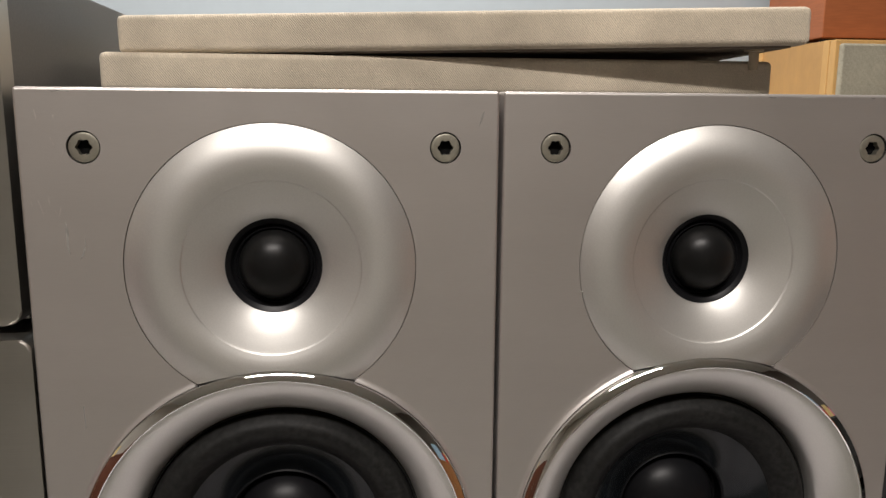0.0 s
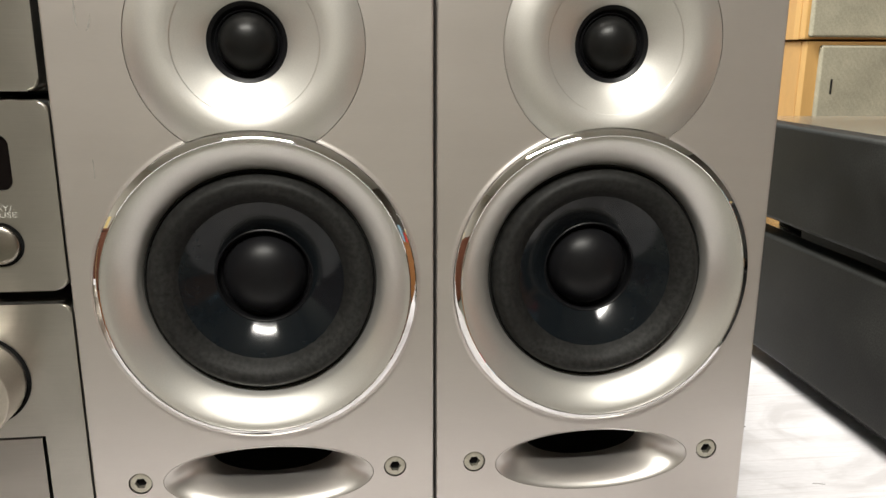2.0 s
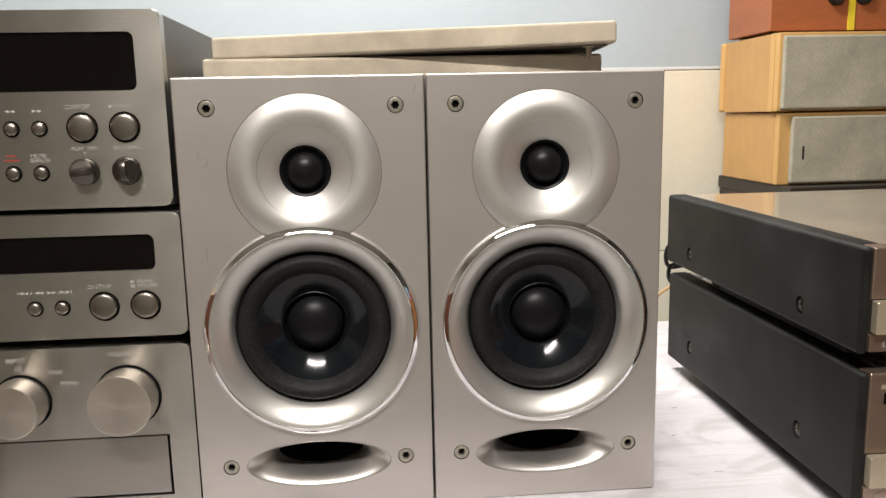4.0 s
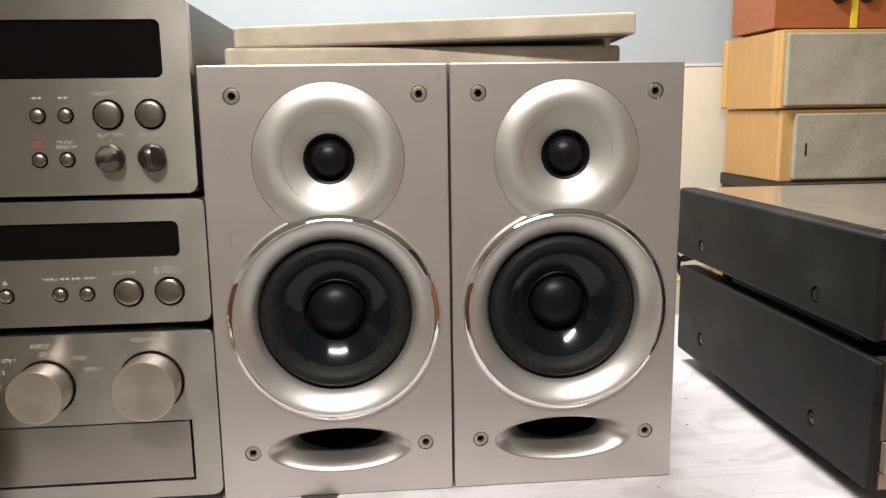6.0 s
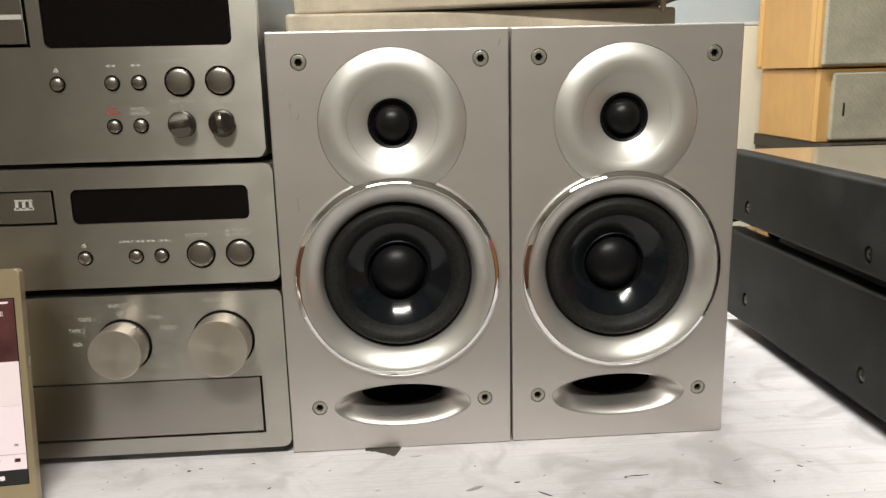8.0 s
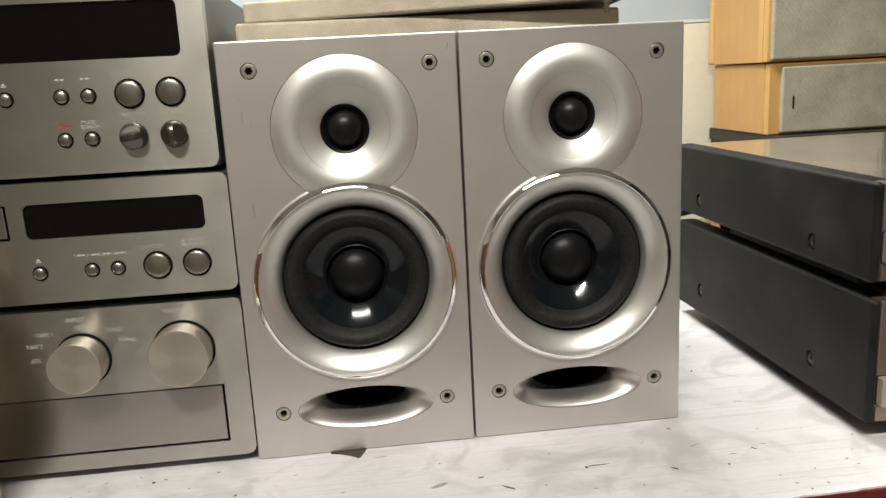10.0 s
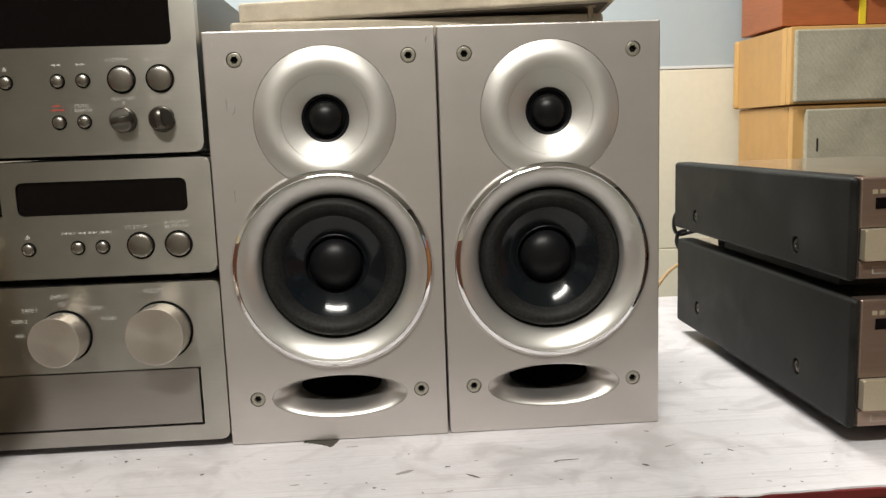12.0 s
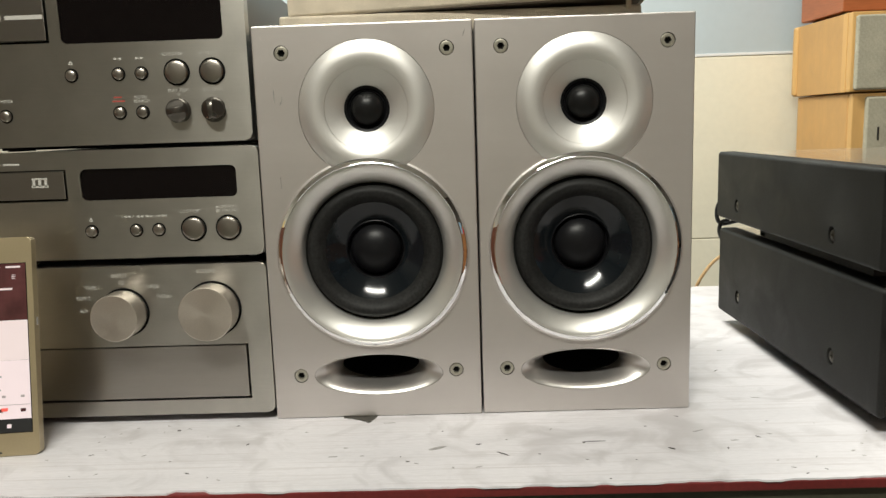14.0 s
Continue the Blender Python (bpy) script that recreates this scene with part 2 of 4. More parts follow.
def grime(m, scale, lo, hi, dull):
    """Handling marks: wide uneven patches in tone and gloss."""
    nt = m.node_tree
    b = nt.nodes["Principled BSDF"]
    co = nt.nodes.new("ShaderNodeTexCoord")
    n = nt.nodes.new("ShaderNodeTexNoise")
    n.inputs["Scale"].default_value, n.inputs["Detail"].default_value, n.inputs["Roughness"].default_value = scale, 6, 0.62
    n.inputs["Distortion"].default_value = 0.6
    nt.links.new(co.outputs["Object"], n.inputs["Vector"])
    for key, a, z, op in (("Base Color", lo, hi, "MULTIPLY"), ("Roughness", -dull, dull, "ADD")):
        src = b.inputs[key].links[0].from_socket
        mr = nt.nodes.new("ShaderNodeMapRange")
        mr.inputs["From Min"].default_value, mr.inputs["From Max"].default_value = 0.32, 0.68
        mr.inputs["To Min"].default_value, mr.inputs["To Max"].default_value = a, z
        nt.links.new(n.outputs["Fac"], mr.inputs["Value"])
        if key == "Base Color":
            q = nt.nodes.new("ShaderNodeVectorMath")
        else:
            q = nt.nodes.new("ShaderNodeMath")
        q.operation = op
        nt.links.new(src, q.inputs[0])
        nt.links.new(mr.outputs["Result"], q.inputs[1])
        nt.links.new(q.outputs[0], b.inputs[key])


grime(M_ALU, 22, 0.93, 1.05, 0.02)
grime(M_BAFFLE, 16, 0.975, 1.02, 0.015)
grime(M_AMPBLACK, 24, 0.55, 1.9, 0.10)
grime(M_AMPTOP, 14, 0.8, 1.15, 0.04)
grime(M_GREYCLOTH, 26, 0.88, 1.08, 0.0)
grime(M_WOOD, 18, 0.93, 1.04, 0.04)
grime(M_CLOTH, 30, 0.83, 1.06, 0.0)


def turned(m, amount):
    """Circular brushing on a lathe-turned part."""
    nt = m.node_tree
    b = nt.nodes["Principled BSDF"]
    t = nt.nodes.new("ShaderNodeTangent")
    t.direction_type, t.axis = "RADIAL", "Y"
    b.inputs["Anisotropic"].default_value = amount
    nt.links.new(t.outputs[0], b.inputs["Tangent"])


turned(M_KNOB, 0.35)


# ---- mesh helpers ----
def finish(ob, angle=32, weighted=True):
    me = ob.data
    me.shade_smooth()
    me.set_sharp_from_angle(angle=radians(angle))
    if weighted and not ob.modifiers:
        mod = ob.modifiers.new("normals", "WEIGHTED_NORMAL")
        mod.keep_sharp, mod.weight = True, 80
    return ob


def part(name, bm, mat, parent=None, label=""):
    bmesh.ops.recalc_face_normals(bm, faces=bm.faces)
    me = bpy.data.meshes.new(name)
    bm.to_mesh(me)
    bm.free()
    me.materials.append(mat)
    ob = new(name, me)
    if parent:
        ob.parent = parent
    if label:
        ob["label"] = label
    return finish(ob)


def thing(name, at, label, category, group="", rz=0.0, rx=0.0, ry=0.0):
    ob = new(name)
    ob.empty_display_size = 0.02
    ob.matrix_basis = pose(*at, rx, ry, rz)
    return tagged(ob, label, category, group)


def box(x0, x1, y0, y1, z0, z1, bev=0.0, seg=2):
    bm = bmesh.new()
    v = [bm.verts.new((x, y, z)) for x in (x0, x1) for y in (y0, y1) for z in (z0, z1)]
    for f in ((0, 1, 3, 2), (4, 6, 7, 5), (0, 4, 5, 1), (2, 3, 7, 6), (0, 2, 6, 4), (1, 5, 7, 3)):
        bm.faces.new([v[i] for i in f])
    if bev:
        bmesh.ops.bevel(bm, geom=bm.edges[:], offset=bev, segments=seg, affect="EDGES", profile=0.5)
    return bm


def outline_rr(x0, x1, z0, z1, r, seg=6):
    rs = r if isinstance(r, tuple) else (r, r, r, r)  # bottom-left, bottom-right, top-right, top-left
    pts = []
    for (cx, cz, a0), rr in zip(((x0, z0, 180), (x1, z0, 270), (x1, z1, 0), (x0, z1, 90)), rs):
        sx, sz = (1 if cx == x0 else -1), (1 if cz == z0 else -1)
        for k in range(seg + 1):
            a = radians(a0 + 90 * k / seg)
            if rr <= 0:
                pts.append((cx, cz))
                break
            pts.append((cx + sx * rr + rr * math.cos(a), cz + sz * rr + rr * math.sin(a)))
    return pts


def prism(pts, y0, y1, bev=0.0, seg=2):
    """A flat outline in x, z, made solid from y0 (front) to y1; the front rim is rounded by bev."""
    bm = bmesh.new()
    a = [bm.verts.new((x, y0, z)) for x, z in pts]
    b = [bm.verts.new((x, y1, z)) for x, z in pts]
    n = len(pts)
    front = bm.faces.new(a)
    bm.faces.new(b[::-1])
    for i in range(n):
        bm.faces.new((a[i], b[i], b[(i + 1) % n], a[(i + 1) % n]))
    if bev:
        bmesh.ops.bevel(bm, geom=list(front.edges), offset=bev, segments=seg, affect="EDGES", profile=0.5)
    return bm


def rings(profile, cx=0.0, cz=0.0, n=72, cap_start=False, cap_end=False, twist=0.0):
    """A turned shape round the y axis: profile rows (rx, rz, y)."""
    bm = bmesh.new()
    rows = []
    for rx, rz, y, *up in profile:
        cz_ = cz + (up[0] if up else 0.0)
        if rx <= 1e-7:
            rows.append([bm.verts.new((cx, y, cz_))])
        else:
            rows.append([bm.verts.new((cx + rx * math.cos(2 * math.pi * k / n + twist), y, cz_ + rz * math.sin(2 * math.pi * k / n + twist))) for k in range(n)])
    for a, b in zip(rows, rows[1:]):
        for k in range(n):
            j = (k + 1) % n
            if len(a) == 1:
                bm.faces.new((a[0], b[j], b[k]))
            elif len(b) == 1:
                bm.faces.new((a[k], a[j], b[0]))
            else:
                bm.faces.new((a[k], a[j], b[j], b[k]))
    if cap_start and len(rows[0]) > 1:
        bm.faces.new(rows[0])
    if cap_end and len(rows[-1]) > 1:
        bm.faces.new(rows[-1][::-1])
    return bm


def lathe(profile, cx=0.0, cz=0.0, n=72, **kw):
    return rings([(r, r, y) for r, y in profile], cx, cz, n, **kw)


def curve_pts(ctrl, steps=8):
    """A smooth profile through control points (Catmull-Rom)."""
    p = [np.array(c, float) for c in ctrl]
    p = [2 * p[0] - p[1]] + p + [2 * p[-1] - p[-2]]
    out = []
    for i in range(1, len(p) - 2):
        for k in range(steps):
            t = k / steps
            out.append(tuple(0.5 * (2 * p[i] + (p[i + 1] - p[i - 1]) * t + (2 * p[i - 1] - 5 * p[i] + 4 * p[i + 1] - p[i + 2]) * t * t
                                    + (3 * p[i] - p[i - 1] - 3 * p[i + 1] + p[i + 2]) * t ** 3)))
    out.append(tuple(p[-2]))
    return out


def cut(ob, cutters):
    """Takes the cutters' volumes out of ob for good."""
    made = []
    for bm in cutters:
        bmesh.ops.recalc_face_normals(bm, faces=bm.faces)
        me = bpy.data.meshes.new("cutter")
        bm.to_mesh(me)
        bm.free()
        c = new("cutter", me)
        c.matrix_world = ob.matrix_world.copy()
        c.parent = ob.parent
        for old in [q for q in ob.modifiers if q.type == "WEIGHTED_NORMAL"]:
            ob.modifiers.remove(old)
        mod = ob.modifiers.new("cut", "BOOLEAN")
        mod.operation, mod.object, mod.solver = "DIFFERENCE", c, "EXACT"
        made.append(c)
    bpy.context.view_layer.update()
    deps = bpy.context.evaluated_depsgraph_get()
    me = bpy.data.meshes.new_from_object(ob.evaluated_get(deps))
    ob.modifiers.clear()
    ob.data = me
    for c in made:
        bpy.data.objects.remove(c)
    return finish(ob)


def tube(name, pts, r, mat, parent=None, n=8):
    """A round cable along points."""
    cu = bpy.data.curves.new(name, "CURVE")
    cu.dimensions, cu.bevel_depth, cu.bevel_resolution = "3D", r, 3
    sp = cu.splines.new("NURBS")
    sp.points.add(len(pts) - 1)
    for q, p in zip(sp.points, pts):
        q.co = (*p, 1)
    sp.use_endpoint_u, sp.order_u = True, 4
    tmp = new("tmp", cu)
    bpy.context.view_layer.update()
    me = bpy.data.meshes.new_from_object(tmp.evaluated_get(bpy.context.evaluated_depsgraph_get()))
    bpy.data.objects.remove(tmp)
    me.name = name
    me.materials.clear()
    me.materials.append(mat)
    ob = new(name, me)
    if parent:
        ob.parent = parent
    return finish(ob, 60)


def lettering(text, x, y, z, size, mat, parent, width=None, name="print"):
    """Flat printed words, upright, facing the front."""
    cu = bpy.data.curves.new("words", "FONT")
    cu.body, cu.size, cu.align_x, cu.align_y = text, size, "CENTER", "CENTER"
    cu.extrude = 0.00004
    cu.offset = size * 0.008
    cu.resolution_u = 3
    tmp = new("tmp", cu)
    bpy.context.view_layer.update()
    me = bpy.data.meshes.new_from_object(tmp.evaluated_get(bpy.context.evaluated_depsgraph_get()))
    bpy.data.objects.remove(tmp)
    sx = 1.0
    if width:
        xs = [v.co.x for v in me.vertices]
        sx = width / (max(xs) - min(xs))
    me.transform(Matrix.Translation((x, y, z)) @ Matrix.Rotation(radians(90), 4, "X") @ Matrix.Diagonal((sx, 1, 1, 1)))
    me.name = name
    me.materials.clear()
    me.materials.append(mat)
    ob = new(name, me)
    ob.parent = parent
    return ob


def shapes(name, polys, y, mat, parent, thick=0.00008):
    """Small printed marks from outlines in x, z, as one print."""
    bm = bmesh.new()
    for pts in polys:
        a = [bm.verts.new((px, y, pz)) for px, pz in pts]
        b = [bm.verts.new((px, y + thick, pz)) for px, pz in pts]
        bm.faces.new(a)
        for i in range(len(a)):
            j = (i + 1) % len(a)
            bm.faces.new((a[i], b[i], b[j], a[j]))
    return tagged(part(name, bm, mat, parent), kind="stuff")


def bar(x, z, w, h):
    return [(x - w / 2, z - h / 2), (x + w / 2, z - h / 2), (x + w / 2, z + h / 2), (x - w / 2, z + h / 2)]


def tri_mark(x, z, w, h, way=1):
    return [(x - way * w / 2, z - h / 2), (x + way * w / 2, z), (x - way * w / 2, z + h / 2)]


def dot(x, z, r, n=8):
    return [(x + r * math.cos(2 * math.pi * k / n), z + r * math.sin(2 * math.pi * k / n)) for k in range(n)]


# ---- the room ----
FLOOR_Z, CEIL_Z, WALL_Y, DADO_Z = -0.80, 1.75, 1.66, 0.373
tagged(part("floor", box(-2.3, 2.6, -2.7, 1.86, FLOOR_Z - 0.1, FLOOR_Z), M_FLOOR), "green-grey worn floor of the room", "floor", kind="structure")
tagged(part("ceiling", box(-2.3, 2.6, -2.7, 1.86, CEIL_Z, CEIL_Z + 0.1), M_CEIL), "plain white ceiling", "ceiling", kind="structure")
tagged(part("wall_north", box(-2.3, 2.6, WALL_Y, WALL_Y + 0.2, DADO_Z, CEIL_Z), M_WALLBLUE), "pale blue painted wall above the tiles", "wall", kind="structure")
low = tagged(part("wall_north_lower", box(-2.3, 2.6, WALL_Y + 0.004, WALL_Y + 0.2, FLOOR_Z, DADO_Z), M_GROUT), "wall behind cream tiles with pale grout", "wall", kind="structure")
tagged(part("wall_south", box(-2.3, 2.6, -2.9, -2.7, FLOOR_Z, CEIL_Z), M_WALL), "buff painted wall", "wall", kind="structure")
# side wall tones are set to shade the right and brighten the left
tagged(part("wall_west", box(-2.5, -2.3, -2.9, 1.86, FLOOR_Z, CEIL_Z), M_WALLWEST), "unseen side wall, pale to brighten the metal fronts", "wall", kind="structure")
tagged(part("wall_east", box(2.6, 2.8, -2.9, 1.86, FLOOR_Z, CEIL_Z), M_WALLEAST), "unseen side wall, dark to dim the metal fronts", "wall", kind="structure")
tagged(part("trim", box(-2.3, 2.6, WALL_Y - 0.0016, WALL_Y + 0.01, DADO_Z - 0.0035, DADO_Z + 0.003, 0.0007), M_TRIM), "thin white painted strip over the tiles", "trim", kind="structure")

# ---- table ----
TABLE_FRONT, TABLE_BACK = 0.157, 0.722
table = thing("table", (0.1, TABLE_FRONT, FLOOR_Z), "long work table with a worn white top and chipped red edge", "table")
TZ = -FLOOR_Z
part("steel_top", box(-0.95, 1.0, 0.0, TABLE_BACK - TABLE_FRONT, TZ - 0.0075, TZ - 0.0012, 0.001), M_RED, table, "red painted steel edge, chipped")
part("apron", box(-0.93, 0.98, 0.004, 0.03, TZ - 0.16, TZ - 0.0075), M_OLIVE, table, "dark olive apron")
for lx in (-0.9, 0.92):
    for ly in (0.05, 0.5):
        part("leg", box(lx, lx + 0.04, ly, ly + 0.04, 0, TZ - 0.0075, 0.003), M_OLIVE, table)


def vinyl_sheet():
    """The white sheet with its torn front edge."""
    rnd = random.Random(4)
    bm = bmesh.new()
    n = 420
    x0, x1 = -0.95, 1.0
    top_f, top_b, bot_f = [], [], []
    off = 0.0
    chip = 0
    depth = 0.0
    for i in range(n + 1):
        x = x0 + (x1 - x0) * i / n
        if chip <= 0 and rnd.random() < 0.09:
            chip, depth = rnd.randint(1, 7), rnd.choice((rnd.uniform(0.0008, 0.0022), rnd.uniform(0.002, 0.0055), rnd.uniform(-0.0016, -0.0005)))
        off = depth * rnd.uniform(0.75, 1.1) if chip > 0 else 0.0005 + 0.0006 * rnd.random()
        chip -= 1
        top_f.append(bm.verts.new((x, off, TZ)))
        bot_f.append(bm.verts.new((x, off - 0.0002, TZ - 0.0012)))
        top_b.append(bm.verts.new((x, TABLE_BACK - TABLE_FRONT, TZ)))
    for i in range(n):
        bm.faces.new((top_f[i], top_f[i + 1], top_b[i + 1], top_b[i]))
        bm.faces.new((bot_f[i], bot_f[i + 1], top_f[i + 1], top_f[i]))
    return bm


part("top_sheet", vinyl_sheet(), M_TABLE, table, "white worn sheet with grey stains and a torn edge")

# chips and scratches of the top: x, y, length, width, turn, tone
MARKS = [
    (-0.182, 0.262, 0.004, 0.004, 20, 1), (-0.138, 0.268, 0.004, 0.0014, 10, 1), (-0.121, 0.232, 0.004, 0.002, 30, 1), (-0.155, 0.248, 0.002, 0.001, 40, 0),
    (-0.021, 0.266, 0.014, 0.0012, 4, 0), (0.020, 0.247, 0.0025, 0.0016, 70, 1), (0.017, 0.217, 0.018, 0.006, 22, 0), (0.046, 0.222, 0.005, 0.002, 5, 1),
    (0.062, 0.205, 0.015, 0.0022, -38, 1), (0.128, 0.222, 0.019, 0.0014, 2, 1), (0.120, 0.2205, 0.003, 0.0028, 2, 1), (0.178, 0.207, 0.008, 0.0028, -40, 1),
    (0.216, 0.205, 0.003, 0.0018, 80, 1), (0.205, 0.236, 0.012, 0.001, 25, 0), (0.243, 0.223, 0.006, 0.0014, -45, 1), (0.225, 0.218, 0.007, 0.0008, 3, 0),
    (-0.055, 0.207, 0.010, 0.0018, 6, 0), (-0.003, 0.196, 0.004, 0.0018, 4, 1), (-0.150, 0.186, 0.005, 0.0014, -20, 1), (0.045, 0.185, 0.006, 0.0012, 15, 0),
    (0.100, 0.246, 0.005, 0.0012, 60, 0), (0.285, 0.430, 0.008, 0.0016, 15, 0), (0.262, 0.370, 0.006, 0.0012, 35, 1), (0.270, 0.300, 0.009, 0.001, -15, 0),
    (-0.048, 0.221, 0.004, 0.001, 0, 0), (0.028, 0.185, 0.004, 0.0018, -60, 0), (0.087, 0.203, 0.002, 0.001, 0, 1), (0.150, 0.190, 0.002, 0.001, 0, 1),
    (0.296, 0.196, 0.005, 0.002, 20, 0), (0.268, 0.188, 0.004, 0.001, 50, 0), (-0.210, 0.240, 0.003, 0.001, 25, 0), (-0.225, 0.258, 0.003, 0.001, 0, 0),
]


def flake(x, y, length, width, turn, rnd, z=0.0003):
    pts = []
    a = radians(turn)
    for k in range(9):
        t = 2 * math.pi * k / 9
        q = rnd.uniform(0.65, 1.1)
        u, v = length / 2 * q * math.cos(t), width / 2 * q * math.sin(t)
        pts.append((x + u * math.cos(a) - v * math.sin(a), y + u * math.sin(a) + v * math.cos(a)))
    return pts


def flake_mesh(polys, z=0.00025):
    bm = bmesh.new()
    for pts in polys:
        a = [bm.verts.new((px, py, z)) for px, py in pts]
        b = [bm.verts.new((px, py, 0.0)) for px, py in pts]
        bm.faces.new(a)
        for i in range(len(a)):
            j = (i + 1) % len(a)
            bm.faces.new((a[i], b[i], b[j], a[j]))
    return bm


rnd = random.Random(9)
for _ in range(34):
    MARKS.append((rnd.uniform(-0.30, 0.33), rnd.uniform(0.160, 0.278), rnd.uniform(0.001, 0.005), rnd.uniform(0.0006, 0.0014), rnd.uniform(-50, 50), rnd.choice((0, 0, 0, 1))))
for tone, mat, nm in ((1, M_CHIP, "dark"), (0, M_GREYCHIP, "grey")):
    tagged(part("table_scuffs", flake_mesh([flake(m[0], m[1], m[2] * 0.8, m[3] * 0.7, m[4], rnd) for m in MARKS if m[5] == tone]), mat), f"small {nm} chips and scratches on the white table top", "scuffs", kind="stuff")
bare = [(-0.0580, 0.2790), (-0.0565, 0.2778), (-0.0553, 0.2783), (-0.0532, 0.2768), (-0.0515, 0.2770), (-0.0480, 0.2750), (-0.0455, 0.2735), (-0.0436, 0.2728), (-0.0415, 0.2708), (-0.0398, 0.2704),
        (-0.0386, 0.2684), (-0.0368, 0.2676), (-0.0352, 0.2700), (-0.0342, 0.2730), (-0.0330, 0.2755), (-0.0316, 0.2800), (-0.0310, 0.30), (-0.0575, 0.30)]
tagged(part("bare_patch", flake_mesh([bare], 0.0003), M_BARE), "dark bare patch where the white table sheet has torn away", "patch", kind="stuff")


# ---- loudspeakers ----
SW, SH, SY = 0.1590, 0.2979, 0.2807
TW_Z, WO_Z, PORT_Z = 0.2365, 0.1282, 0.0330
R_HORN, R_RING = 0.0501, 0.0716


def star_ring(r_out, r_in, cx, cz, y, depth):
    """A screw head with a six-pointed socket."""
    bm = bmesh.new()
    n = 48
    a, b, c, o = [], [], [], []
    for k in range(n):
        t = 2 * math.pi * k / n
        s = r_in * (0.91 + 0.09 * math.cos(6 * t))
        o.append(bm.verts.new((cx + r_out * math.cos(t), y + 0.0012, cz + r_out * math.sin(t))))
        a.append(bm.verts.new((cx + r_out * math.cos(t), y + 0.0003, cz + r_out * math.sin(t))))
        c.append(bm.verts.new((cx + (r_out - 0.0006) * math.cos(t), y, cz + (r_out - 0.0006) * math.sin(t))))
        b.append(bm.verts.new((cx + s * math.cos(t), y + 0.0001, cz + s * math.sin(t))))
    d = [bm.verts.new((v.co.x, y + depth, v.co.z)) for v in b]
    for k in range(n):
        j = (k + 1) % n
        for p, q in ((o, a), (a, c), (c, b), (b, d)):
            bm.faces.new((p[k], p[j], q[j], q[k]))
    return bm


def loudspeaker(at, wl, wr, sag=0.0):
    """wl, wr: how far the front panel reaches to either side of its drivers; sag: of one lower screw."""
    sp = thing("loudspeaker", at, "silver two-way bookshelf loudspeaker with chrome-ringed woofer, on the white table", "loudspeaker", "pair of silver loudspeakers")
    case = part("cabinet", box(-wl + 0.0006, wr - 0.0006, 0.020, 0.250, -0.0010, SH - 0.0008, 0.0015), M_CABINET, sp, "dark grey cabinet behind the silver front")
    cut(case, [lathe([(0.056, 0.0), (0.056, 0.06)], 0, WO_Z, 48, cap_start=True, cap_end=True),
               rings([(0.034, 0.0165, 0.0), (0.034, 0.0165, 0.12)], 0, PORT_Z + 0.002, 40, cap_start=True, cap_end=True)])
    screws = [(sx * 0.0605, z - (sag if sx < 0 and z < 0.1 else 0.0)) for sx in (-1, 1) for z in (0.0350, 0.2783)]
    baffle = part("baffle", box(-wl, wr, 0.0, 0.0200, -0.0012, SH, 0.0011, 3), M_BAFFLE, sp, "satin silver front panel")
    cutters = [lathe([(R_HORN + 0.0002, -0.01), (R_HORN + 0.0002, 0.03)], 0, TW_Z, 96, cap_start=True, cap_end=True),
               lathe([(R_RING + 0.0003, -0.01), (R_RING + 0.0003, 0.03)], 0, WO_Z, 128, cap_start=True, cap_end=True),
               rings([(0.0500, 0.0168, -0.01), (0.0500, 0.0168, 0.03)], 0, PORT_Z, 96, cap_start=True, cap_end=True)]
    cutters += [lathe([(0.0055, -0.01), (0.0055, 0.0035)], sx, sz, 40, cap_start=True, cap_end=True) for sx, sz in screws]
    cut(baffle, cutters)
    for sx, sz in screws:
        s = part("screw", star_ring(0.0050, 0.0028, sx, sz, 0.0004, 0.0028), M_SCREW, sp, "round zinc screw with a star socket")
        part("socket", lathe([(0.0034, 0.0030), (0.0, 0.0030)], sx, sz, 24), M_VOID, s)
        part("screw_well", lathe([(0.0055, 0.0002), (0.0055, 0.0034), (0.0, 0.0034)], sx, sz, 40), M_BLACK, s)
    # horn: convex outer roll, concave throat, cut off by the woofer ring
    prof = [(R_HORN, 0.0012)] + curve_pts([(0.0500, 0.0002), (0.0478, -0.0011), (0.0450, -0.0025), (0.0420, -0.0035), (0.0390, -0.0040), (0.0360, -0.0039), (0.0335, -0.0034), (0.0311, -0.0026)], 6)
    prof += [(0.0309, -0.0025), (0.0307, -0.0022)]
    prof += curve_pts([(0.0305, -0.0021), (0.0268, -0.0007), (0.0232, 0.0008), (0.0198, 0.0025), (0.0170, 0.0043)], 6)
    prof += [(0.0166, 0.0085), (0.0166, 0.0185), (0.0500, 0.0185), (R_HORN, 0.0012)]
    horn = part("tweeter_horn", lathe(prof, 0, TW_Z, 128), M_HORN, sp, "bright silver tweeter horn")
    cut(horn, [lathe([(R_RING + 0.0004, -0.03), (R_RING + 0.0004, 0.04)], 0, WO_Z, 128, cap_start=True, cap_end=True)])
    tw = part("tweeter", lathe([(0.0171, 0.0046), (0.0170, 0.0041), (0.0164, 0.0044), (0.0152, 0.0052), (0.0146, 0.0066), (0.0140, 0.0072), (0.0134, 0.0062), (0.0130, 0.0068), (0.0122, 0.0076)], 0, TW_Z, 72), M_CAP, sp, "black tweeter surround")
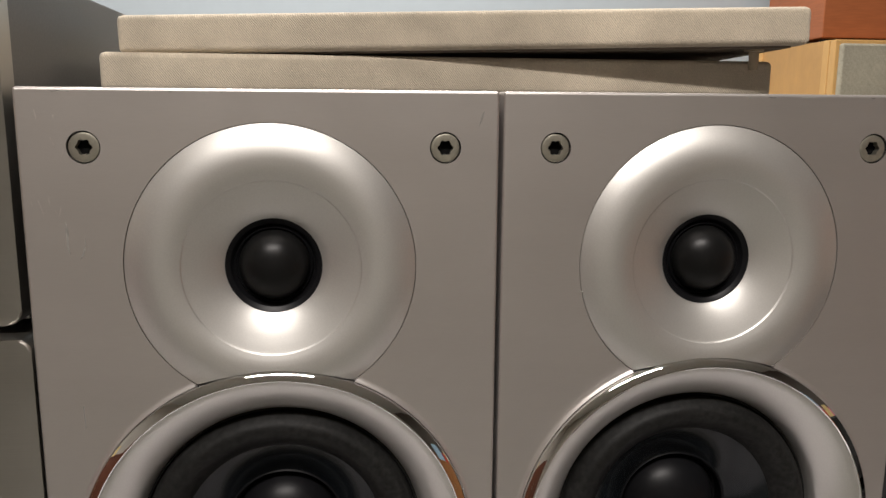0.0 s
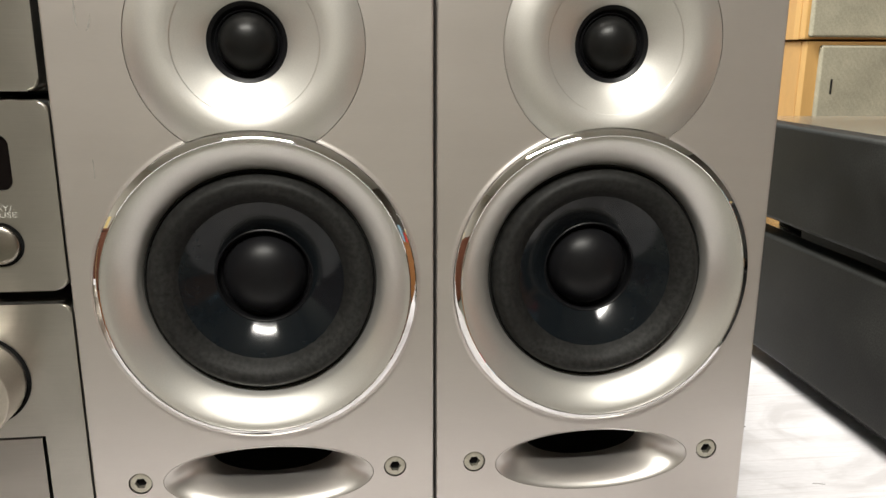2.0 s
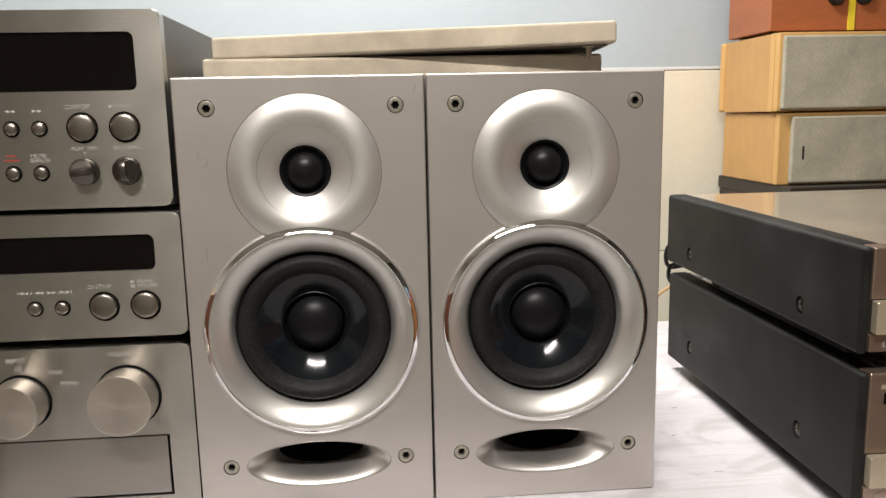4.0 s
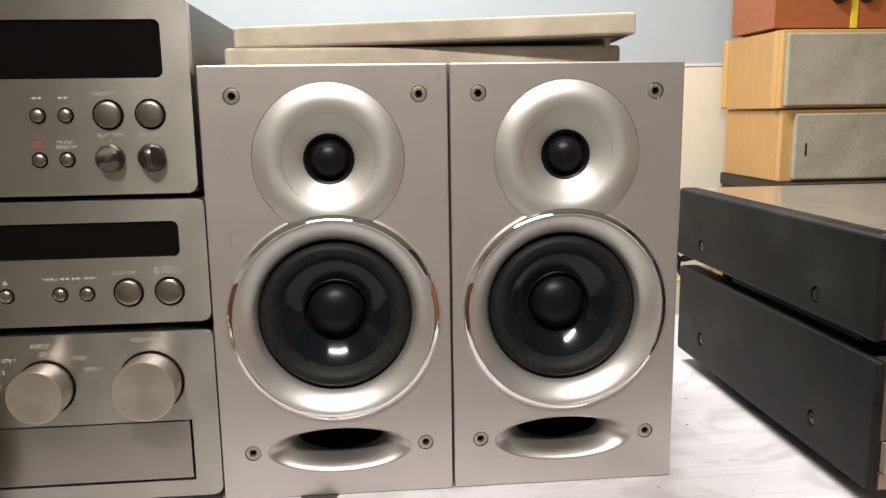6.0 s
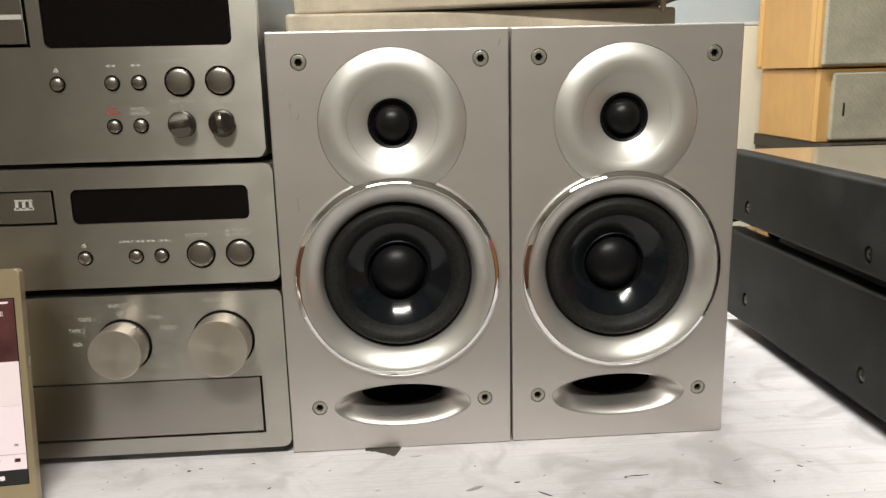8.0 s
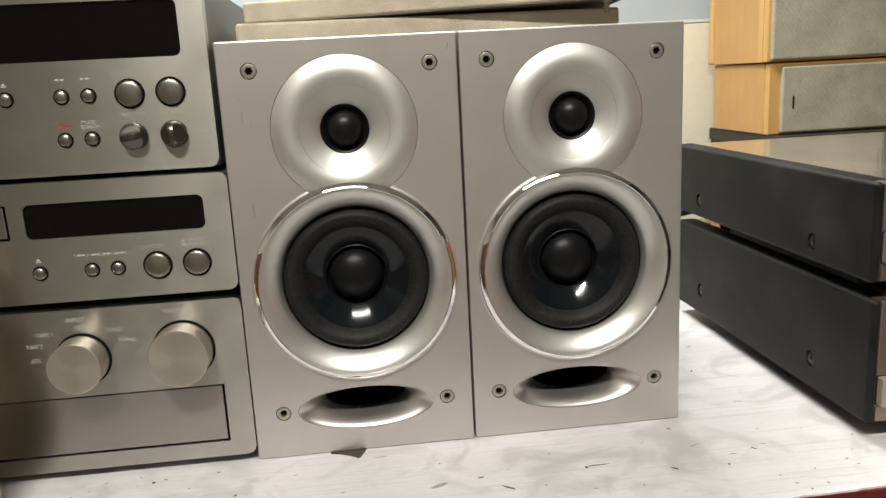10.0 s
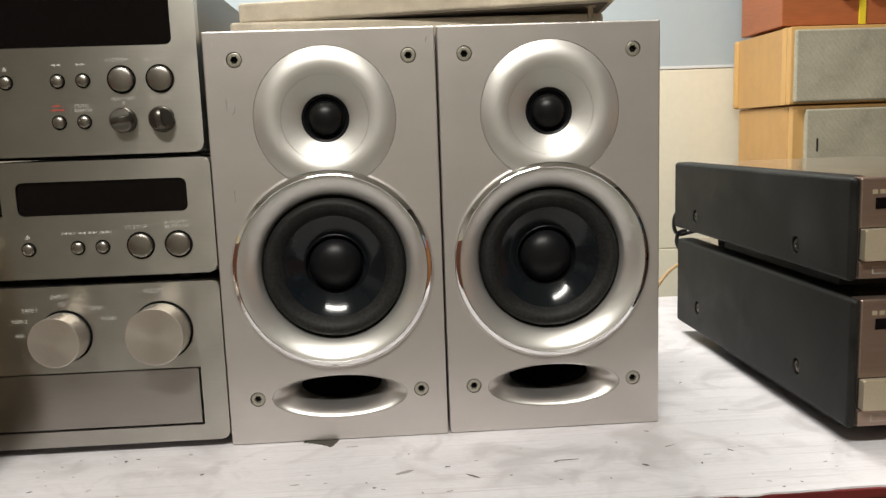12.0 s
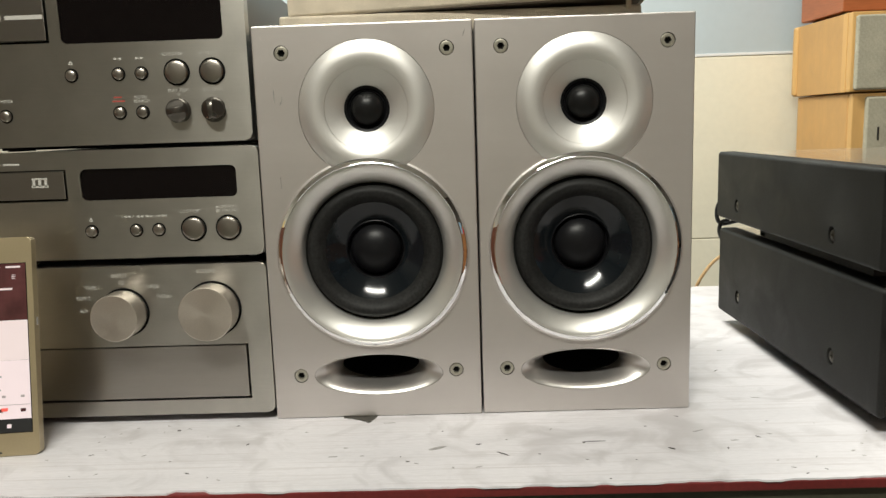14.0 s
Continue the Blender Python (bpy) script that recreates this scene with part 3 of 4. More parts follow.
    part("dome", lathe([(0.0126 * math.cos(a), 0.0078 - 0.0100 * math.sin(a)) for a in np.linspace(0, math.pi / 2 - 0.001, 14)] + [(0.0, -0.0022)], 0, TW_Z, 64), M_DOME, tw, "black silk dome")
    # woofer: soft shoulder in the panel, chrome ring, dish, roll, cone, cap
    sh = part("shoulder", lathe(curve_pts([(0.0742, 0.0002), (0.0736, 0.0000), (0.0729, -0.0002), (0.0723, -0.0006), (0.0718, -0.0011)], 6) + [(0.0714, 0.002)], 0, WO_Z, 144), M_BAFFLE, sp, "raised silver shoulder round the ring")
    cut(sh, [lathe([(R_HORN + 0.0004, -0.03), (R_HORN + 0.0004, 0.04)], 0, TW_Z, 128, cap_start=True, cap_end=True)])
    ring = [(R_RING, 0.0040), (R_RING, -0.0029), (0.0713, -0.0033), (0.0706, -0.0038), (0.0691, -0.0048), (0.0685, -0.0050), (0.0682, -0.0048), (0.0680, -0.0030)]
    part("trim_ring", lathe(ring, 0, WO_Z, 160), M_CHROME, sp, "polished chrome trim ring")
    dish = curve_pts([(0.0681, -0.0040), (0.0655, -0.0030), (0.0620, -0.0008), (0.0585, 0.0022), (0.0555, 0.0056), (0.0536, 0.0090)], 6)
    part("dish", lathe(dish + [(0.0530, 0.0120)], 0, WO_Z, 128), M_DISH, sp, "concave silver dish round the woofer")
    wo = part("surround", lathe([(0.0534, 0.0105), (0.0526, 0.0098)] + curve_pts([(0.0520, 0.0112), (0.0512, 0.0078), (0.0482, 0.0044), (0.0442, 0.0046), (0.0406, 0.0074), (0.0378, 0.0110)], 6), 0, WO_Z, 112), M_RUBBER, sp, "black foam woofer surround")
    part("cone", lathe([(0.0383 - 0.0155 * q, 0.0106 + 0.0104 * q - 0.0020 * q * (1 - q)) for q in np.linspace(0, 1, 20)], 0, WO_Z, 112), M_CONE, wo, "glossy black cone")
    part("dust_cap", lathe([(0.0232, 0.0206), (0.0227, 0.0203), (0.0222, 0.0208), (0.0218, 0.0268), (0.0206, 0.0276)] + [(0.0202 * math.cos(a), 0.0274 - 0.0140 * math.sin(a)) for a in np.linspace(0, math.pi / 2 - 0.001, 16)] + [(0.0, 0.0134)], 0, WO_Z, 72), M_CAP, wo, "black domed dust cap")
    # port
    flare = [(0.0500 - a, 0.0168 - b, y, up) for a, b, y, up in (
        (0, 0, 0.0012, 0), (0.0003, 0.0002, 0.0, 0), (0.0014, 0.0009, 0.0003, 0.0001), (0.0036, 0.0020, 0.0014, 0.0004), (0.0070, 0.0030, 0.0036, 0.0009),
        (0.0110, 0.0036, 0.0072, 0.0016), (0.0148, 0.0041, 0.0118, 0.0024), (0.0178, 0.0045, 0.0170, 0.0030), (0.0195, 0.0047, 0.0220, 0.0034))]
    pf = part("port_flare", rings(flare, 0, PORT_Z, 96), M_PORT, sp, "flared silver bass port")
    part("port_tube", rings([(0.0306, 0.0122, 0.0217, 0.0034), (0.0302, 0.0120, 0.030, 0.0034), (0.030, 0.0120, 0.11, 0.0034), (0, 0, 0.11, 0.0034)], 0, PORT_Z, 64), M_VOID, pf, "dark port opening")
    for sx in (-0.06, 0.06):
        for y in (0.03, 0.22):
            part("foot", lathe([(0.006, y - 0.006), (0.006, y + 0.006)], sx, 0.0, 16, cap_start=True, cap_end=True), M_BLACK, sp).data.transform(Matrix.Diagonal((1, 1, 0.25, 1)))
    return sp


left = loudspeaker((-0.0290, SY, 0.0015), 0.0817, SW / 2, 0.0018)
right = loudspeaker((0.1315, SY + 0.0004, 0.0015), SW / 2, 0.0804)


def scuff(name, pts, parent, mat=M_SCRATCH):
    bm = bmesh.new()
    a = [bm.verts.new((x, -0.00008, z)) for x, z in pts]
    b = [bm.verts.new((x, 0.0002, z)) for x, z in pts]
    bm.faces.new(a)
    for i in range(len(a)):
        j = (i + 1) % len(a)
        bm.faces.new((a[i], b[i], b[j], a[j]))
    return part(name, bm, mat, parent)


scuff("scuff", [(-0.0678, 0.2535), (-0.0672, 0.2500), (-0.0674, 0.2440), (-0.0669, 0.2420), (-0.0680, 0.2440), (-0.0682, 0.2490)], left)
scuff("scuff", [(-0.0618, 0.2480), (-0.0620, 0.2440), (-0.0628, 0.2415), (-0.0640, 0.2405), (-0.0632, 0.2425), (-0.0624, 0.2450)], left)
scuff("scuff", [(0.0735, 0.2905), (0.0742, 0.2912), (0.0735, 0.2880), (0.0722, 0.2858), (0.0729, 0.2885)], left)
scuff("scuff", [(-0.0668, 0.1880), (-0.0664, 0.1880), (-0.0662, 0.1800), (-0.0666, 0.1795)], left)
scuff("scuff", [(-0.0500, 0.2258), (-0.0472, 0.2252), (-0.0474, 0.2256), (-0.0500, 0.2261)], right, M_PRINT)


rub = random.Random(5)
for k in range(9):  # pale rubs near the outer upper corner
    rx, rz, rl = rub.uniform(-0.079, -0.066), rub.uniform(0.252, 0.292), rub.uniform(0.001, 0.0045)
    lean = rub.uniform(-0.4, 0.4)
    scuff("rub_mark", [(rx, rz), (rx + 0.0003, rz), (rx + 0.0003 + lean * rl, rz - rl), (rx + lean * rl, rz - rl)], left, M_RUB)
wear = random.Random(21)
for sp in (left, right):
    for k in range(10 if sp == left else 5):
        ex = wear.uniform(-SW / 2 + 0.004, -0.02 if sp == left and k < 7 else SW / 2 - 0.004)
        ln = wear.uniform(0.0004, 0.0020)
        scuff("edge_wear", [(ex - ln, SH - 0.0011), (ex - ln * 0.3, SH - 0.0011 - wear.uniform(0.0002, 0.0007)), (ex + ln * 0.6, SH - 0.0011 - wear.uniform(0.0001, 0.0005)), (ex + ln, SH - 0.0011)], sp, wear.choice((M_PRINT, M_SCRATCH)))


# ---- grilles lying on the loudspeakers ----
def grille(at, rx, ry, rz, label):
    g = thing("speaker_grille", at, label, "speaker grille", "pair of grilles", rz, rx, ry)
    L, D, T = 0.2960, 0.150, 0.0160
    bm = box(-L / 2, L / 2, 0.0, D, 0.0, T, 0.0026, 3)
    part("cloth", bm, M_CLOTH, g, "beige woven grille cloth, dirty in places")
    part("frame", box(-L / 2 + 0.006, L / 2 - 0.006, 0.006, D - 0.006, -0.0008, 0.004), M_GRFRAME, g, "dark fibreboard frame")
    return g


def peg(g, x, y, length):
    return part("peg", rings([(0.0042, 0.0042, 0.0), (0.0042, 0.0042, 0.0016), (0.0022, 0.0022, 0.0018), (0.0020, 0.0020, length), (0, 0, length)], 0, 0, 20, cap_start=True), M_PEG, g), x, y


lower = grille((0.0425, 0.3540, 0.3000), 0, 0, 0, "beige cloth speaker grille lying flat on the loudspeakers")
upper = grille((0.0479, 0.3470, 0.3187), 0, -1.2, -5.5, "beige cloth speaker grille propped on its pegs on another grille")
for g in (upper,):
    for px, py in ((0.130, 0.016), (0.130, 0.128)):
        p, _, _ = peg(g, px, py, 0.0098)
        p.data.transform(Matrix.Translation((px, py, 0.0)) @ Matrix.Rotation(radians(-90), 4, "X"))


# ---- hi-fi stack ----
def big_button(parent, x, z, y, r=0.0098):
    b = part("button", lathe([(r - 0.0013, 0.001 + y), (r - 0.0013, y - 0.0014), (r - 0.0016, y - 0.0020), (r - 0.0023, y - 0.0025), (r * 0.62, y - 0.0029), (r * 0.4, y - 0.0032), (r * 0.18, y - 0.0034), (0.0, y - 0.0034)], x, z, 48), M_BUTTON, parent, "round satin metal button")
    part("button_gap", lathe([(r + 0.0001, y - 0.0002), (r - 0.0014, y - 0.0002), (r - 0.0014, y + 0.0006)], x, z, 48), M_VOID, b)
    return b


def small_button(parent, x, z, y, r=0.0052):
    b = part("button", lathe([(r - 0.0011, 0.001 + y), (r - 0.0011, y - 0.0014)] + [((r - 0.0012) * math.cos(a), y - 0.0014 - 0.0016 * math.sin(a)) for a in np.linspace(0.1, math.pi / 2, 7)][:-1] + [(0.0, y - 0.0030)], x, z, 36), M_BUTTON, parent, "small domed metal button")
    part("button_gap", lathe([(r, y - 0.0002), (r - 0.0012, y - 0.0002), (r - 0.0012, y + 0.0006)], x, z, 36), M_VOID, b)
    return b


def pointer_knob(parent, x, z, y, turn):
    dome = [(0.0084 * math.cos(a), -0.0040 - 0.0068 * math.sin(a)) for a in np.linspace(0.0, math.pi / 2 - 0.001, 14)]
    bm = lathe([(0.0093, -0.0001), (0.0093, -0.0006), (0.0086, -0.0008)] + dome + [(0.0, -0.0108)], 0, 0, 72)
    for v in bm.verts:
        lim = max(0.0020, 0.0086 - 1.7 * max(0.0, -v.co.y - 0.0042))  # pinched sides towards the tip
        v.co.x = max(-lim, min(lim, v.co.x))
    bmesh.ops.rotate(bm, verts=bm.verts, cent=(0, 0, 0), matrix=Matrix.Rotation(radians(turn), 3, "Y"))
    bmesh.ops.translate(bm, verts=bm.verts, vec=(x, y, z))
    k = part("knob", bm, M_DARKKNOB, parent, "smoked domed knob with a pinched grip")
    return k


def device(name, at, w, h, depth, label, category, r=0.0055, drop=0.0, foot_h=0.007):
    d = thing(name, at, label, category, "stack of small hi-fi units")
    panel = part("front_panel", prism(outline_rr(-w, 0, -drop, h, (r, r, r * 0.8, r * 0.8)), 0.0, 0.010, 0.0011, 3), M_ALU, d, "brushed titanium-coloured front")
    part("case", box(-w + 0.001, -0.0012, 0.010, depth, -drop - 0.0005, h - 0.0012, 0.0015), M_STEEL, d, "grey steel case")
    # added black block, stands in for the shade in the gap under the unit
    part("gap_block", box(-w + 0.014, -0.014, 0.030, depth - 0.02, -foot_h + 0.0012, -drop - 0.0004), M_BLACK, d, "black block added to keep the gap below dark")
    for fx in (-w + 0.03, -0.03):
        for fy in (0.03, depth - 0.03):
            f = part("foot", rings([(0.010, 0.010, 0.0), (0.010, 0.010, foot_h)], 0, 0, 20, cap_start=True, cap_end=True), M_BLACK, d)
            f.data.transform(Matrix.Translation((fx, fy, 0.0005)) @ Matrix.Rotation(radians(-90), 4, "X"))
    return d, panel


OPENINGS = []  # holes of the front panel in hand, cut together


def window(d, panel, x0, x1, z0, z1, r=0.0045):
    """A display set into the panel."""
    OPENINGS.append(prism(outline_rr(x0, x1, z0, z1, r), -0.01, 0.0085))
    part("display", prism(outline_rr(x0 - 0.0002, x1 + 0.0002, z0 - 0.0002, z1 + 0.0002, r), 0.0016, 0.0080), M_GLASS, d, "black display window, switched off")


def drawer(d, panel, x0, x1, z0, z1, gap=0.0017, proud=0.0):
    OPENINGS.append(prism(outline_rr(x0, x1, z0, z1, 0.0005, 2), -0.01, 0.0085))
    part("gap", prism(outline_rr(x0 - 0.0001, x1 + 0.0001, z0 - 0.0001, z1 + 0.0001, 0.0005, 2), 0.0070, 0.0084), M_VOID, d)
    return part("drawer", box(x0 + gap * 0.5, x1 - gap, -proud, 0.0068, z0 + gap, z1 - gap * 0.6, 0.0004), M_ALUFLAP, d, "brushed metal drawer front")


DW = 0.2220
# amplifier: origin at its lower right front corner
AX, AY = -0.1113, SY - 0.0004
amp, panel = device("amplifier", (AX, AY, 0.0062), DW, 0.1195, 0.30, "brushed titanium stereo amplifier with two large knobs, on the white table", "amplifier")
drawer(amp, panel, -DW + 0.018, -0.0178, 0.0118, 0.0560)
cut(panel, OPENINGS)
OPENINGS = []


def big_knob(d, x, z, r, length, turn=0):
    k = part("knob", lathe([(r - 0.0006, 0.0), (r - 0.0006, -0.0030), (r, -0.0034), (r, -length + 0.0009), (r - 0.0003, -length + 0.0003), (r - 0.0009, -length), (0.0, -length)], x, z, 96), M_KNOB, d, "large satin metal knob")
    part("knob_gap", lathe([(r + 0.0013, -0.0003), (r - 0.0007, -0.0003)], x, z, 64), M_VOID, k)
    return k


K1, K2 = (-0.1112, 0.0835), (-0.0425, 0.0845)
big_knob(amp, *K1, 0.0178, 0.0210)
big_knob(amp, *K2, 0.0205, 0.0210)
P = -0.00012
lettering("INPUT", -0.1130, P, 0.1120, 0.0046, M_PRINT, amp, 0.0120)
lettering("CD", -0.1118, P, 0.1065, 0.0042, M_PRINT, amp, 0.0046)
lettering("TAPE 1", -0.1345, P, 0.1030, 0.0040, M_PRINT, amp, 0.0110)
lettering("TAPE 2", -0.1425, P, 0.0950, 0.0040, M_PRINT, amp, 0.0112)
lettering("AUX", -0.1430, P, 0.0850, 0.0040, M_PRINT, amp, 0.0066)
lettering("TUNER", -0.0885, P, 0.1030, 0.0040, M_PRINT, amp, 0.0100)
lettering("PHONO", -0.0800, P, 0.0950, 0.0040, M_PRINT, amp, 0.0112)
lettering("VOLUME", -0.0465, P, 0.1137, 0.0046, M_PRINT, amp, 0.0150)
shapes("scale_dots", [dot(K2[0] + 0.0243 * math.sin(radians(a)), K2[1] + 0.0243 * math.cos(radians(a)), 0.00035) for a in range(-140, 141, 20)], P, M_PRINT, amp)

# disc player
cdp, panel = device("disc_player", (AX, AY, 0.1318), DW, 0.0824, 0.30, "brushed titanium disc player with a black display, stacked on the amplifier", "disc player")
window(cdp, panel, -0.1352, -0.0175, 0.0448, 0.0684)
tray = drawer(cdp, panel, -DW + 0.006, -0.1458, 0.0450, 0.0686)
cut(panel, OPENINGS)
OPENINGS = []
lg = -0.1660
shapes("badge", [bar(lg, 0.0565, 0.0130, 0.0016), bar(lg - 0.0045, 0.0590, 0.0022, 0.0050), bar(lg, 0.0590, 0.0022, 0.0050), bar(lg + 0.0045, 0.0590, 0.0022, 0.0050), bar(lg, 0.0623, 0.0120, 0.0012)], P, M_PRINT, tray)
shapes("print_bars", [bar(-0.204, 0.0735, 0.020, 0.0014), bar(-0.186, 0.0735, 0.012, 0.0014)], P, M_PRINT, cdp)
for x in (-0.1302, -0.0962, -0.0790):
    small_button(cdp, x, 0.0213, 0.0)
for x in (-0.0525, -0.0260):
    big_button(cdp, x, 0.0213, 0.0)
bz = 0.0318
shapes("symbols", [[(-0.1318, 0.0300), (-0.1286, 0.0300), (-0.1302, 0.0318)], bar(-0.1302, 0.0292, 0.0034, 0.0007),
                   bar(-0.1062, bz, 0.0005, 0.0022)] + [tri_mark(x, bz, 0.0030, 0.0022, -1) for x in (-0.1042, -0.1012, -0.0945, -0.0915)]
       + [[(-0.0988, bz - 0.0012), (-0.0982, bz - 0.0012), (-0.0970, bz + 0.0012), (-0.0976, bz + 0.0012)]]
       + [tri_mark(x, bz, 0.0030, 0.0022) for x in (-0.0865, -0.0835, -0.0775, -0.0745)] + [bar(-0.0726, bz, 0.0005, 0.0022)]
       + [[(-0.0808, bz - 0.0012), (-0.0802, bz - 0.0012), (-0.0790, bz + 0.0012), (-0.0796, bz + 0.0012)]]
       + [bar(-0.0604, 0.0355, 0.0034, 0.0004), bar(-0.0604, 0.0335, 0.0034, 0.0004), bar(-0.0620, 0.0345, 0.0004, 0.0022), bar(-0.0588, 0.0345, 0.0004, 0.0022)]
       + [tri_mark(-0.0332, 0.0370, 0.0028, 0.0022), bar(-0.0340, 0.0342, 0.0010, 0.0022), bar(-0.0324, 0.0342, 0.0010, 0.0022)], P, M_PRINT, cdp)
lettering("STOP", -0.0520, P, 0.0345, 0.0036, M_PRINT, cdp, 0.0102)
lettering("PLAY/", -0.0248, P, 0.0371, 0.0034, M_PRINT, cdp, 0.0110)
lettering("PAUSE", -0.0238, P, 0.0342, 0.0034, M_PRINT, cdp, 0.0122)

# tape deck, set a little back
tape, panel = device("tape_deck", (-0.1155, AY + 0.0055, 0.2208), DW, 0.1215, 0.27, "brushed titanium tape deck with black display, on the disc player", "tape deck", drop=0.0030, foot_h=0.0068)
window(tape, panel, -0.1370, -0.0170, 0.0715, 0.1080)
tray = drawer(tape, panel, -DW + 0.006, -0.1458, 0.0725, 0.1085, 0.0022)
cut(panel, OPENINGS)
shapes("print_bars", [bar(-0.184, 0.0915, 0.0022, 0.0040), bar(-0.1805, 0.0915, 0.0016, 0.0040), bar(-0.163, 0.0915, 0.028, 0.0030)], P, M_PRINT, tray)
shapes("print_bars", [bar(-0.186, 0.1140, 0.013, 0.0022), bar(-0.202, 0.1140, 0.010, 0.0022)], P, M_PRINT, tape)
for x, z in ((-0.1318, 0.0485), (-0.0967, 0.0485), (-0.0795, 0.0485), (-0.0982, 0.0203), (-0.0810, 0.0203), (-0.2020, 0.0205), (-0.1842, 0.0203)):
    small_button(tape, x, z, 0.0)
for x in (-0.0532, -0.0268):
    big_button(tape, x, 0.0485, 0.0)
pointer_knob(tape, -0.0540, 0.0205, 0.0, 82)
pointer_knob(tape, -0.0276, 0.0205, 0.0, -8)
bz = 0.0588
shapes("symbols", [[(-0.1334, 0.0575), (-0.1302, 0.0575), (-0.1318, 0.0593)], bar(-0.1318, 0.0567, 0.0034, 0.0007)]
       + [tri_mark(x, bz + 0.0008, 0.0032, 0.0020, -1) for x in (-0.0988, -0.0954)] + [tri_mark(x, bz + 0.0008, 0.0032, 0.0020) for x in (-0.0816, -0.0782)]
       + [bar(-0.0610, 0.0627, 0.0034, 0.0004), bar(-0.0610, 0.0607, 0.0034, 0.0004), bar(-0.0626, 0.0617, 0.0004, 0.0022), bar(-0.0594, 0.0617, 0.0004, 0.0022)]
       + [tri_mark(-0.0342, 0.0617, 0.0032, 0.0024)], P, M_PRINT, tape)
lettering("STOP", -0.0530, P, 0.0617, 0.0038, M_PRINT, tape, 0.0108)
lettering("PLAY", -0.0262, P, 0.0617, 0.0038, M_PRINT, tape, 0.0102)
lettering("PLAY TRIM", -0.0530, P, 0.0352, 0.0034, M_PRINT, tape, 0.0158)
lettering("0", -0.0530, P, 0.0322, 0.0034, M_PRINT, tape)
lettering("+", -0.0440, P, 0.0105, 0.0034, M_PRINT, tape)
lettering("REC LEVEL", -0.0270, P, 0.0352, 0.0034, M_PRINT, tape, 0.0155)
lettering("10", -0.0183, P, 0.0105, 0.0034, M_PRINT, tape)
lettering("0", -0.0330, P, 0.0105, 0.0034, M_PRINT, tape)
lettering("MUTE/", -0.0818, P, 0.0312, 0.0034, M_PRINT, tape, 0.0098)
lettering("SEARCH", -0.0812, P, 0.0283, 0.0034, M_PRINT, tape, 0.0120)
lettering("MONITOR", -0.1845, P, 0.0312, 0.0034, M_PRINT, tape, 0.0128)
lettering("COUNTER", -0.2030, P, 0.0312, 0.0034, M_PRINT, tape, 0.0130)
lettering("RESET", -0.2020, P, 0.0283, 0.0034, M_PRINT, tape, 0.0090)
shapes("red_bars", [bar(-0.0990, 0.0317, 0.0060, 0.0012), bar(-0.0985, 0.0288, 0.0095, 0.0012)], P, M_PRINTRED, tape)
for kx in (-0.0540, -0.0276):
    shapes("scale_dots", [dot(kx + 0.0124 * math.sin(radians(a)), 0.0205 + 0.0124 * math.cos(radians(a)), 0.0003) for a in range(-140, 141, 28)], P, M_PRINT, tape)


